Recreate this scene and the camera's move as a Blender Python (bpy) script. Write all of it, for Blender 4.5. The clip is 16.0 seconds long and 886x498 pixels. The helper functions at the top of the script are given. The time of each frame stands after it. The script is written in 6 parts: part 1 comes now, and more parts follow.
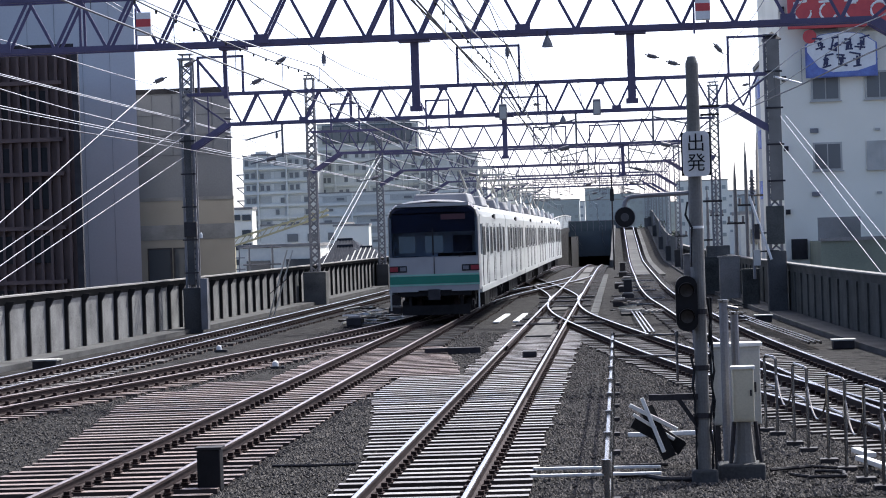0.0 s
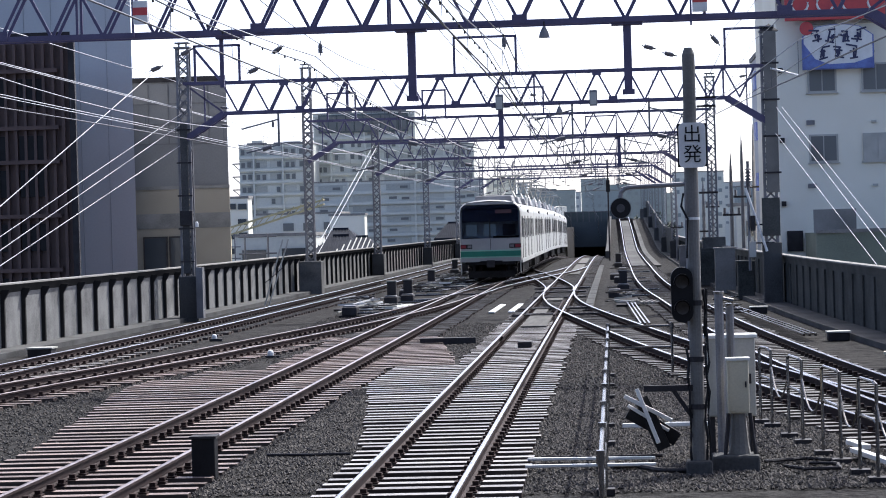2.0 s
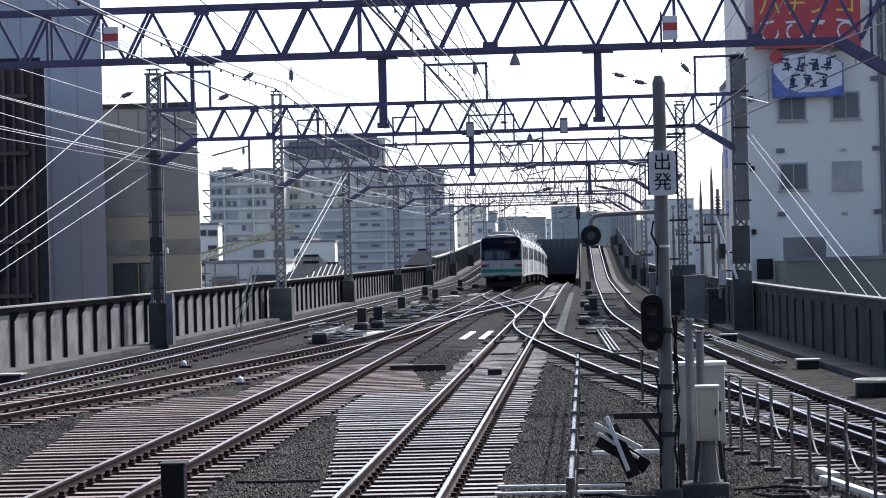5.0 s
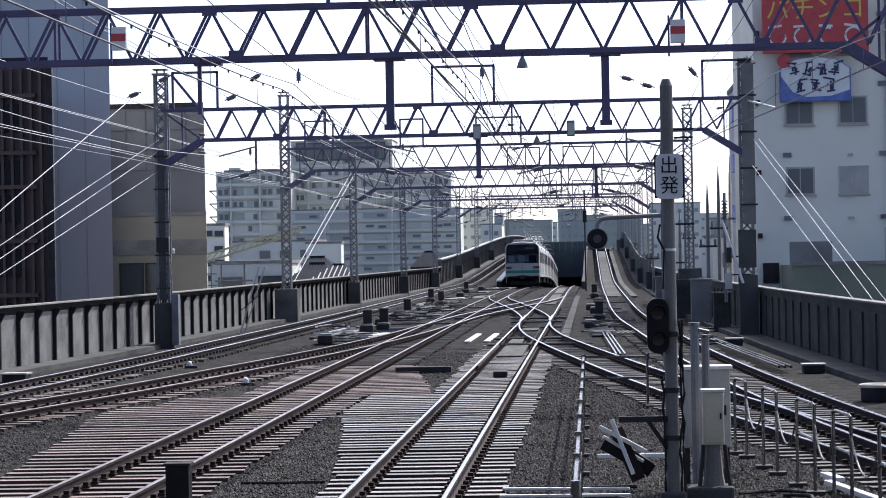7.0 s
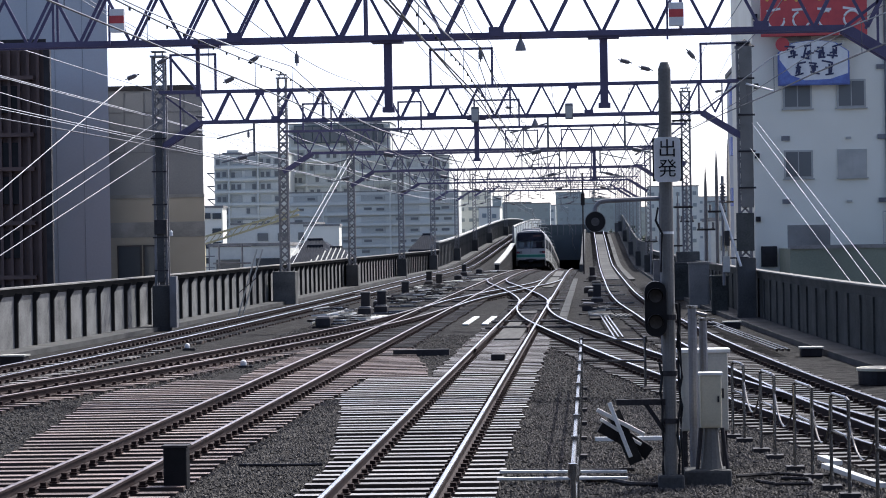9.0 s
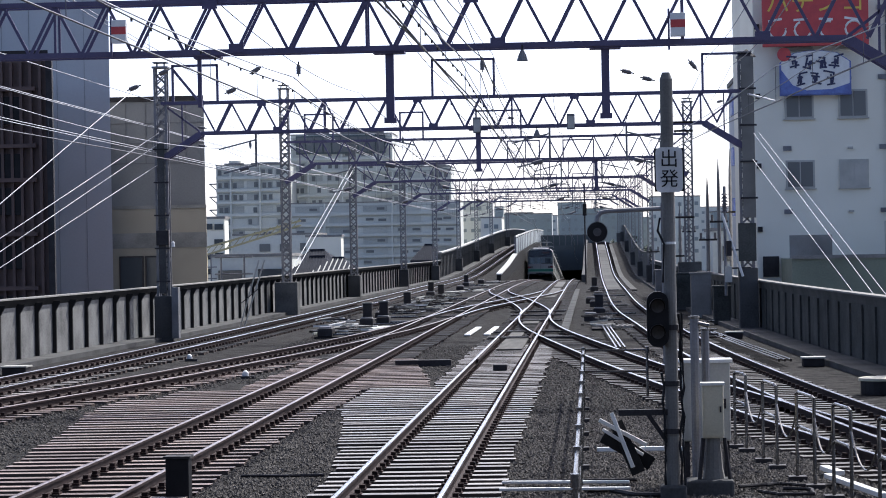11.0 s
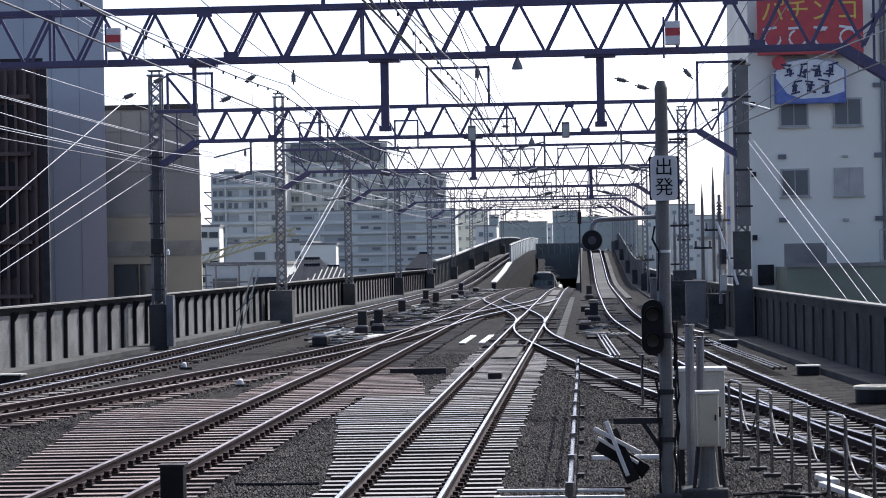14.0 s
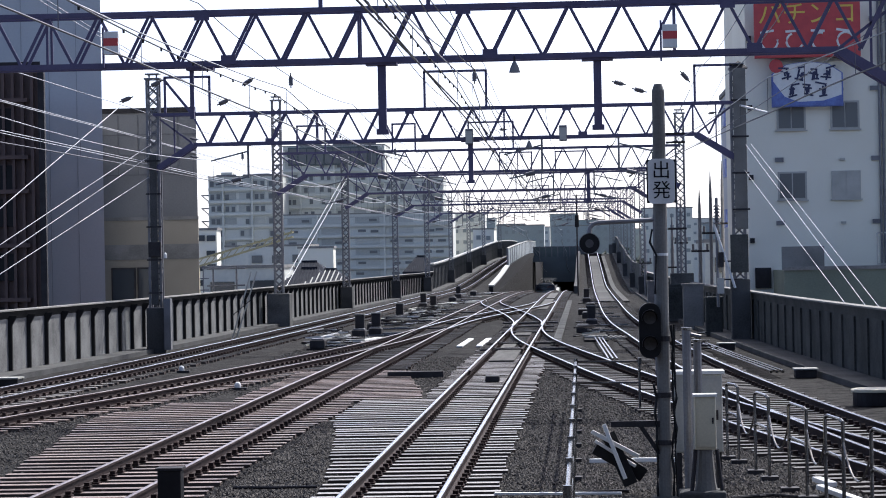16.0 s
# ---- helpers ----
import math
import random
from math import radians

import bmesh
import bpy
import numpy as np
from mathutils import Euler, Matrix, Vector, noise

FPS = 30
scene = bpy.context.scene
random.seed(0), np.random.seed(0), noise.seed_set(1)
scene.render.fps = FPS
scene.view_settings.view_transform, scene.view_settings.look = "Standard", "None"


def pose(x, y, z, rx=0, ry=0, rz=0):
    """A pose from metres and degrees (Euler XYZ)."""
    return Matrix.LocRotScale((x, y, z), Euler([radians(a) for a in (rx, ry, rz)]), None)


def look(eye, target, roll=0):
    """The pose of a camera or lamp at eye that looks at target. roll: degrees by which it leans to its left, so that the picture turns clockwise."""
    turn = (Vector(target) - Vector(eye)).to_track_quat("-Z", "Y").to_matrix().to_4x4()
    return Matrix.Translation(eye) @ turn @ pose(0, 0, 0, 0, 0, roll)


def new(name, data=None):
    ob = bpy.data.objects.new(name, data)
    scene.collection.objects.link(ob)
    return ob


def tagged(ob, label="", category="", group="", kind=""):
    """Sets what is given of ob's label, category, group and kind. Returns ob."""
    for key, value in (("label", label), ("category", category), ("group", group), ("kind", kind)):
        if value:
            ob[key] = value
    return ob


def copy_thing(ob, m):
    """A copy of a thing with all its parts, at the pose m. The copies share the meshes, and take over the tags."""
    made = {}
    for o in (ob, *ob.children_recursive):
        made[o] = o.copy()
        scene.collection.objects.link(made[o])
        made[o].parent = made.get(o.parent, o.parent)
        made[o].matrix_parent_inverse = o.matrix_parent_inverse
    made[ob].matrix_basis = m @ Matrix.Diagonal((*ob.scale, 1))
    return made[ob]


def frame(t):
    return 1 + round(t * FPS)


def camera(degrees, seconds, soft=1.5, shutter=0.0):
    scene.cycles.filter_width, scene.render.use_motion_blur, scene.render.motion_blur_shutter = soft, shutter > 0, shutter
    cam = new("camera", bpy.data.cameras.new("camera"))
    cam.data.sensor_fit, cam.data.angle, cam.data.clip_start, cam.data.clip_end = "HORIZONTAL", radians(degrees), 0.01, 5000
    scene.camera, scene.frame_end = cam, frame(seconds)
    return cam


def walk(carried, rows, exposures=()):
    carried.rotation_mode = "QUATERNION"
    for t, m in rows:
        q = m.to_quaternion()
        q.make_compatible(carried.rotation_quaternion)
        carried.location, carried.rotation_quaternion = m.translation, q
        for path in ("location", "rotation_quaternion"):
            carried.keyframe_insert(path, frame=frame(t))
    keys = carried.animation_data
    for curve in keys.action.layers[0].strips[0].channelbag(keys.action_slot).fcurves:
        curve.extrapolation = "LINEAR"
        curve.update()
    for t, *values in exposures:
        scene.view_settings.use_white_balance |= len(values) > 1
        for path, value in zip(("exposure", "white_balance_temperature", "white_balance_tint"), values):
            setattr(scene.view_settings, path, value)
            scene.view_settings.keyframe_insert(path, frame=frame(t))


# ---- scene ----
LENS, EYE = 19.86, 2.75
cam = camera(LENS, 16.0, soft=1.0)
# seconds, yaw to the left, pitch up, lean: a hand-held telephoto camera that stays in one spot
CAM_ROWS = [
    (0.0, 4.008, -0.293, -1.91), (0.5, 3.641, -0.304, -1.67), (1.0, 3.831, -0.607, -1.74), (1.5, 3.751, -0.563, -1.68),
    (2.0, 3.917, -0.521, -1.62), (2.5, 3.906, -0.471, -1.33), (3.0, 3.734, -0.25, -1.47), (3.5, 3.86, -0.178, -1.77),
    (4.0, 3.713, 0.021, -1.69), (4.5, 3.692, 0.042, -1.5), (5.0, 3.229, 0.073, -1.47), (5.2, 3.191, 0.099, -1.39),
    (7.3, 3.349, 0.136, -1.06), (7.5, 3.212, 0.148, -1.07), (8.0, 3.135, -0.016, -1.0), (8.5, 3.338, -0.326, -1.0),
    (8.7, 3.338, -0.31, -1.0), (10.8, 3.21, -0.037, -1.01), (11.0, 3.37, -0.03, -1.07), (11.5, 3.219, 0.002, -0.96),
    (12.0, 3.23, 0.061, -1.01), (12.5, 3.367, 0.092, -1.07), (13.0, 3.325, 0.118, -1.0), (13.5, 3.365, 0.126, -1.2),
    (14.0, 3.25, 0.154, -1.05), (14.5, 3.303, 0.177, -1.01), (15.0, 3.345, 0.178, -1.02), (15.5, 3.236, 0.203, -1.07),
    (16.0, 3.19, 0.226, -1.08),
]
walk(cam, [(t, pose(0, 0, EYE, 0, 0, yaw) @ pose(0, 0, 0, 90 + pitch) @ pose(0, 0, 0, 0, 0, lean)) for t, yaw, pitch, lean in CAM_ROWS],
     exposures=[(0.0, 1.38, 6150, 9), (4.0, 1.27, 6150, 9), (7.5, 1.13, 6150, 9), (11.5, 1.14, 6150, 9), (16.0, 1.08, 6150, 9)])

# ---- light: high sun ahead and to the right ----
SUN_ELEV, SUN_AZ = 50.0, 32.0
world = bpy.data.worlds.new("sky")
scene.world = world
world.use_nodes = True
wn = world.node_tree
sky = wn.nodes.new("ShaderNodeTexSky")
sky.sky_type, sky.sun_disc = "NISHITA", False
sky.sun_elevation, sky.sun_rotation = radians(SUN_ELEV), radians(SUN_AZ)
sky.air_density, sky.dust_density, sky.ozone_density = 0.3, 2.2, 0.3
wn.nodes["Background"].inputs["Strength"].default_value = 0.165
wn.links.new(sky.outputs[0], wn.nodes["Background"].inputs["Color"])
sun_data = bpy.data.lights.new("sun", "SUN")
sun_data.energy, sun_data.angle, sun_data.color = 2.6, radians(0.6), (1.0, 0.975, 0.945)
sun = new("sun", sun_data)
sun_way = Vector((math.sin(radians(SUN_AZ)) * math.cos(radians(SUN_ELEV)), math.cos(radians(SUN_AZ)) * math.cos(radians(SUN_ELEV)), math.sin(radians(SUN_ELEV))))
sun.matrix_world = look(sun_way * 300, (0, 0, 0))


# ---- materials ----
def material(name, colour, rough=0.7, metal=0.0, colour2=None, scale=4.0, grain=40.0, bump=0.1, depth=0.01, per_piece=0.0, spec=0.5, stretch=(1, 1, 1)):
    """Two scales of colour variation (stains, grain) and fine relief."""
    m = bpy.data.materials.new(name)
    m.use_nodes = True
    nt = m.node_tree
    n, l = nt.nodes, nt.links
    b = n["Principled BSDF"]
    b.inputs["Roughness"].default_value, b.inputs["Metallic"].default_value = rough, metal
    b.inputs["Specular IOR Level"].default_value = spec
    co = n.new("ShaderNodeTexCoord")
    mp = n.new("ShaderNodeMapping")
    mp.inputs["Scale"].default_value = stretch
    l.new(co.outputs["Object"], mp.inputs["Vector"])
    big, fine = n.new("ShaderNodeTexNoise"), n.new("ShaderNodeTexNoise")
    big.inputs["Scale"].default_value, fine.inputs["Scale"].default_value = scale, grain
    big.inputs["Detail"].default_value, fine.inputs["Detail"].default_value = 5, 3
    l.new(mp.outputs[0], big.inputs["Vector"])
    l.new(mp.outputs[0], fine.inputs["Vector"])
    add = n.new("ShaderNodeMath")
    add.operation = "MULTIPLY_ADD"
    l.new(fine.outputs[0], add.inputs[0])
    add.inputs[1].default_value = 0.45
    half = n.new("ShaderNodeMath")
    half.operation = "MULTIPLY"
    half.inputs[1].default_value = 0.75
    l.new(big.outputs[0], half.inputs[0])
    l.new(half.outputs[0], add.inputs[2])
    last = add
    if per_piece:
        info = n.new("ShaderNodeObjectInfo")
        geo = n.new("ShaderNodeNewGeometry")
        s = n.new("ShaderNodeMath")
        s.operation = "ADD"
        l.new(info.outputs["Random"], s.inputs[0])
        l.new(geo.outputs["Random Per Island"], s.inputs[1])
        fr = n.new("ShaderNodeMath")
        fr.operation = "FRACT"
        l.new(s.outputs[0], fr.inputs[0])
        k = n.new("ShaderNodeMath")
        k.operation = "MULTIPLY_ADD"
        l.new(fr.outputs[0], k.inputs[0])
        k.inputs[1].default_value = per_piece
        l.new(add.outputs[0], k.inputs[2])
        sub = n.new("ShaderNodeMath")
        sub.operation = "SUBTRACT"
        l.new(k.outputs[0], sub.inputs[0])
        sub.inputs[1].default_value = per_piece / 2
        last = sub
    ramp = n.new("ShaderNodeValToRGB")
    c2 = colour2 or tuple(c * 0.6 for c in colour)
    ramp.color_ramp.elements[0].position, ramp.color_ramp.elements[1].position = 0.36, 0.74
    ramp.color_ramp.elements[0].color, ramp.color_ramp.elements[1].color = (*c2, 1), (*colour, 1)
    l.new(last.outputs[0], ramp.inputs[0])
    l.new(ramp.outputs[0], b.inputs["Base Color"])
    if bump:
        bp = n.new("ShaderNodeBump")
        bp.inputs["Strength"].default_value, bp.inputs["Distance"].default_value = bump, depth
        l.new(fine.outputs[0], bp.inputs["Height"])
        l.new(bp.outputs[0], b.inputs["Normal"])
    return m


def glass(name, colour, rough=0.06):
    m = bpy.data.materials.new(name)
    m.use_nodes = True
    b = m.node_tree.nodes["Principled BSDF"]
    b.inputs["Base Color"].default_value = (*colour, 1)
    b.inputs["Roughness"].default_value = rough
    b.inputs["Specular IOR Level"].default_value = 0.6
    return m


def clear_glass(name, tint):
    """Tinted see-through glass whose gloss grows at a glancing view."""
    m = bpy.data.materials.new(name)
    m.use_nodes = True
    n, l = m.node_tree.nodes, m.node_tree.links
    n.remove(n["Principled BSDF"])
    see, shine, mix, lw = n.new("ShaderNodeBsdfTransparent"), n.new("ShaderNodeBsdfGlossy"), n.new("ShaderNodeMixShader"), n.new("ShaderNodeLayerWeight")
    see.inputs["Color"].default_value = (*tint, 1)
    shine.inputs["Roughness"].default_value = 0.04
    lw.inputs["Blend"].default_value = 0.25
    l.new(lw.outputs["Fresnel"], mix.inputs[0])
    l.new(see.outputs[0], mix.inputs[1])
    l.new(shine.outputs[0], mix.inputs[2])
    l.new(mix.outputs[0], n["Material Output"].inputs["Surface"])
    return m


def glow(name, colour, strength):
    m = bpy.data.materials.new(name)
    m.use_nodes = True
    b = m.node_tree.nodes["Principled BSDF"]
    b.inputs["Base Color"].default_value = (*colour, 1)
    b.inputs["Emission Color"].default_value = (*colour, 1)
    b.inputs["Emission Strength"].default_value = strength
    return m


M = {
    "ballast": material("ballast", (0.040, 0.038, 0.037), 0.95, 0, (0.0065, 0.0062, 0.006), 3.2, 12, 1.0, 0.06, 0, 0.08),
    "boarding": material("worn_boarding", (0.10, 0.095, 0.089), 0.85, 0, (0.04, 0.038, 0.035), 1.5, 20, 0.3, 0.006, 0.3, 0.3, (4, 0.3, 4)),
    "slab_grey": material("worn_concrete_slab", (0.085, 0.083, 0.08), 0.85, 0, (0.04, 0.039, 0.038), 0.8, 18, 0.2, 0.01, 0.3, 0.2),
    "panel_mid": material("sooty_grey_panel", (0.15, 0.15, 0.145), 0.85, 0, (0.06, 0.06, 0.058), 1.2, 20, 0.15, 0.01, 0.12, 0.08),
    "screen_pale": material("pale_screen_panel", (0.30, 0.34, 0.35), 0.4, 0, (0.20, 0.23, 0.24), 0.6, 10, 0.05, 0.005, 0.2),
    "stone": material("ballast_stone", (0.095, 0.085, 0.077), 0.95, 0, (0.032, 0.028, 0.025), 3, 40, 0.3, 0.01, 0.5),
    # weathered timber, kept paler for the sun glare on its tops
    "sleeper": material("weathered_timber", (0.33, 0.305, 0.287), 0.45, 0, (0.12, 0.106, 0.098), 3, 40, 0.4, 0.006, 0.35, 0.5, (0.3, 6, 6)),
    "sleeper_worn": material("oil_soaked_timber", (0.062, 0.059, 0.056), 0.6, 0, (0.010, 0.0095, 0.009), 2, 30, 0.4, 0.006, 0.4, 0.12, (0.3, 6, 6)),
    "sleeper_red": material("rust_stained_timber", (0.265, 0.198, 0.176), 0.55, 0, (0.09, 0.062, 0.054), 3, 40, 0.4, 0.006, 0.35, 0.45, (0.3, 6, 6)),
    "rail": material("rusty_rail", (0.040, 0.026, 0.025), 0.75, 0, (0.014, 0.010, 0.010), 6, 60, 0.2, 0.004, 0, 0.12),
    "railhead": material("polished_rail_head", (0.78, 0.775, 0.79), 0.22, 1.0, (0.42, 0.41, 0.43), 3, 30, 0.02, 0.002),
    "railhead_dull": material("rust_filmed_rail_head", (0.40, 0.345, 0.33), 0.34, 1.0, (0.16, 0.115, 0.105), 1.2, 30, 0.03, 0.002),
    # sleeper sides: their backlit shade is put into this darker colour
    "sleeper_side_shade": material("shaded_timber_side", (0.095, 0.074, 0.065), 0.8, 0, (0.04, 0.032, 0.028), 3, 30, 0.3, 0.006, 0.2, 0.1, (0.3, 6, 6)),
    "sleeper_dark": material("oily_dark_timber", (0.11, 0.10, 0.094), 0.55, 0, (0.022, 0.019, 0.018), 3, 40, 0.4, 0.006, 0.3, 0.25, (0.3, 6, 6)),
    "blind_navy": material("navy_blind", (0.06, 0.06, 0.10), 0.6, 0, (0.04, 0.04, 0.07), 1.5, 20, 0.0),
    "display": material("unlit_display", (0.055, 0.018, 0.028), 0.3, 0, (0.05, 0.015, 0.02), 4, 40, 0.0),
    "clip": material("rusty_fastening", (0.05, 0.033, 0.03), 0.8, 0, (0.016, 0.011, 0.011), 8, 60, 0.2, 0.01, 0, 0.1),
    "concrete": material("grey_concrete", (0.30, 0.29, 0.275), 0.88, 0, (0.15, 0.145, 0.135), 0.8, 25, 0.25, 0.01, 0, 0.15),
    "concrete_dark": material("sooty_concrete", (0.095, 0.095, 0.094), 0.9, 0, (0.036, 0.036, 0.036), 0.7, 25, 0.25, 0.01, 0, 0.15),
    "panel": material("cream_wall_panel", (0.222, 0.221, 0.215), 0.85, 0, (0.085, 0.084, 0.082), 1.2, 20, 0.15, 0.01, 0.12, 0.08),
    # darker copy of panel; on wall_2 it carries the wall's shade
    "panel_dark": material("dark_shaded_grey_panel", (0.095, 0.098, 0.094), 0.85, 0, (0.036, 0.039, 0.036), 1.2, 20, 0.15, 0.01, 0.12, 0.08),
    "steel": material("violet_grey_painted_steel", (0.097, 0.086, 0.165), 0.55, 0, (0.058, 0.051, 0.105), 2, 40, 0.1, 0.004),
    "steel_grey": material("weathered_galvanised_steel", (0.22, 0.22, 0.23), 0.55, 0.35, (0.11, 0.11, 0.12), 2, 40, 0.15, 0.004),
    "iron": material("dark_painted_iron", (0.045, 0.042, 0.045), 0.6, 0, (0.018, 0.016, 0.017), 3, 40, 0.2, 0.004, 0, 0.2),
    "pole": material("grey_concrete_pole", (0.20, 0.195, 0.18), 0.75, 0, (0.11, 0.108, 0.10), 1.5, 40, 0.15, 0.006),
    "cabinet": material("pale_grey_enamel", (0.48, 0.47, 0.425), 0.45, 0, (0.35, 0.345, 0.31), 2, 40, 0.05, 0.003),
    "cabinet_cream": material("cream_enamel", (0.66, 0.61, 0.46), 0.4, 0, (0.50, 0.46, 0.34), 2, 40, 0.05, 0.003),
    "pipe": material("galvanised_pipe", (0.21, 0.206, 0.20), 0.2, 0.85, (0.09, 0.088, 0.09), 6, 50, 0.05, 0.002),
    "white": material("white_enamel", (0.78, 0.78, 0.76), 0.5, 0, (0.64, 0.64, 0.62), 3, 40, 0.03, 0.002),
    "black": material("black_paint", (0.02, 0.02, 0.022), 0.5, 0, (0.012, 0.012, 0.013), 4, 40, 0.05, 0.002, 0, 0.15),
    "red": material("red_paint", (0.55, 0.07, 0.07), 0.5, 0, (0.42, 0.05, 0.06), 3, 40, 0.03, 0.002),
    "crane": material("faded_yellow_paint", (0.50, 0.44, 0.24), 0.7, 0, (0.34, 0.30, 0.18), 1, 20, 0.05, 0.005),
    "olive_wall": material("stained_olive_stucco", (0.24, 0.265, 0.20), 0.85, 0, (0.15, 0.17, 0.13), 0.4, 15, 0.15, 0.01),
    # the dim, hazy look of the far portal is put into this teal
    "teal_dark": material("haze_toned_teal", (0.115, 0.135, 0.14), 0.9, 0, (0.075, 0.09, 0.094), 0.2, 6, 0.1, 0.02),
    "yellow": material("yellow_paint", (0.75, 0.55, 0.10), 0.5, 0, (0.6, 0.42, 0.07), 3, 40, 0.03, 0.002),
    "blue": material("blue_print", (0.10, 0.13, 0.36), 0.5, 0, (0.16, 0.24, 0.55), 2.5, 12, 0.02, 0.002),
    "ink": material("navy_ink", (0.03, 0.035, 0.10), 0.5, 0, (0.02, 0.022, 0.06), 4, 40, 0.0),
    "wire": material("copper_wire", (0.10, 0.10, 0.11), 0.45, 0.5, (0.06, 0.06, 0.07), 5, 40, 0.0),
    "wire_pale": material("bright_stranded_wire", (0.46, 0.47, 0.49), 0.45, 0.5, (0.30, 0.31, 0.34), 5, 40, 0.0),
    "insulator": material("brown_grey_porcelain", (0.16, 0.15, 0.16), 0.25, 0, (0.09, 0.085, 0.09), 5, 40, 0.0),
    "car_side": material("brushed_stainless_side", (0.46, 0.47, 0.455), 0.5, 0.15, (0.38, 0.39, 0.375), 0.7, 30, 0.03, 0.003, 0, 0.5, (1, 0.2, 4)),
    "car_front": material("grey_front_panel", (0.36, 0.355, 0.35), 0.4, 0.1, (0.28, 0.275, 0.27), 1.5, 40, 0.02, 0.002),
    "car_roof": material("dusty_roof_paint", (0.30, 0.30, 0.31), 0.8, 0, (0.18, 0.18, 0.185), 1.2, 30, 0.1, 0.006),
    "green": material("green_stripe", (0.014, 0.19, 0.125), 0.4, 0, (0.012, 0.145, 0.098), 1.5, 40, 0.02, 0.002),
    "green_pale": material("pale_green_stripe", (0.26, 0.50, 0.39), 0.4, 0, (0.21, 0.42, 0.33), 1.5, 40, 0.02, 0.002),
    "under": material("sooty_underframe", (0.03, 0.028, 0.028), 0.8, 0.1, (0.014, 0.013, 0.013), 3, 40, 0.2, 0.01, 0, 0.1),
    "brown_wall": material("dark_brown_cladding", (0.115, 0.074, 0.064), 0.7, 0, (0.068, 0.045, 0.04), 1.0, 20, 0.1, 0.01),
    "grey_wall": material("blue_grey_cladding", (0.56, 0.565, 0.565), 0.75, 0, (0.49, 0.495, 0.50), 0.25, 12, 0.05, 0.01),
    "dark_wall": material("charcoal_cladding", (0.215, 0.215, 0.215), 0.7, 0, (0.16, 0.16, 0.165), 0.3, 12, 0.05, 0.01),
    "joint": material("grey_sealant", (0.33, 0.34, 0.345), 0.8, 0, (0.27, 0.28, 0.285), 2, 30, 0.0),
    "joint_dark": material("charcoal_sealant", (0.16, 0.16, 0.165), 0.8, 0, (0.12, 0.12, 0.125), 2, 30, 0.0),
    "beige_wall": material("beige_stucco", (0.36, 0.32, 0.255), 0.8, 0, (0.28, 0.25, 0.20), 0.5, 20, 0.1, 0.01),
    "white_wall": material("off_white_stucco", (0.87, 0.84, 0.72), 0.85, 0, (0.77, 0.74, 0.62), 0.35, 25, 0.15, 0.01),
    # pale_wall and far_wall put the haze of distance into the colour
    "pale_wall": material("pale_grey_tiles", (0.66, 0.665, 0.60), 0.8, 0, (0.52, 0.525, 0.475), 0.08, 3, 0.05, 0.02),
    "far_wall": material("haze_tinted_wall", (0.33, 0.375, 0.37), 0.85, 0, (0.24, 0.28, 0.275), 0.1, 3, 0.05, 0.02),
    "roof_tile": material("dark_roof_tiles", (0.026, 0.030, 0.042), 0.85, 0, (0.013, 0.015, 0.022), 1.0, 20, 0.2, 0.02, 0, 0.1),
    "leaf": material("foliage", (0.055, 0.075, 0.045), 0.7, 0, (0.025, 0.035, 0.022), 0.8, 6, 0.2, 0.02, 0.3),
    "street": material("asphalt_and_yards", (0.12, 0.12, 0.12), 0.9, 0, (0.06, 0.06, 0.06), 0.05, 3, 0.1, 0.02),
    "glass": glass("dark_window_glass", (0.03, 0.04, 0.05)),
    "glass_front": clear_glass("tinted_cab_glass", (0.62, 0.67, 0.74)),
    # window tone close to the wall's, lowering contrast as haze does
    "glass_haze": glass("hazed_window_glass", (0.24, 0.27, 0.27), 0.5),
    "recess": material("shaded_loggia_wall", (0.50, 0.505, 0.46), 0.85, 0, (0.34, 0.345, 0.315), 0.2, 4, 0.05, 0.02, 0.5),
    "glass_far": glass("distant_window_glass", (0.13, 0.135, 0.13), 0.35),
    "coping": material("darkened_concrete", (0.035, 0.034, 0.034), 0.8, 0, (0.016, 0.016, 0.016), 1.5, 30, 0.2, 0.01, 0, 0.05),
    "lamp_red": glow("red_tail_lamp", (0.13, 0.006, 0.014), 0.06),
    # soft glow added behind the windscreen to brighten it, not a known lamp
    "cab_glow": glow("added_cab_glow", (0.20, 0.26, 0.33), 0.10),
    "lamp_off": material("unlit_lens", (0.10, 0.10, 0.105), 0.2, 0, (0.06, 0.06, 0.065), 8, 40, 0.0),
}


for key in ("ballast", "sleeper_worn"):
    tone = M[key].node_tree.nodes["Color Ramp"].color_ramp.elements
    tone[0].position, tone[1].position = 0.45, 0.70


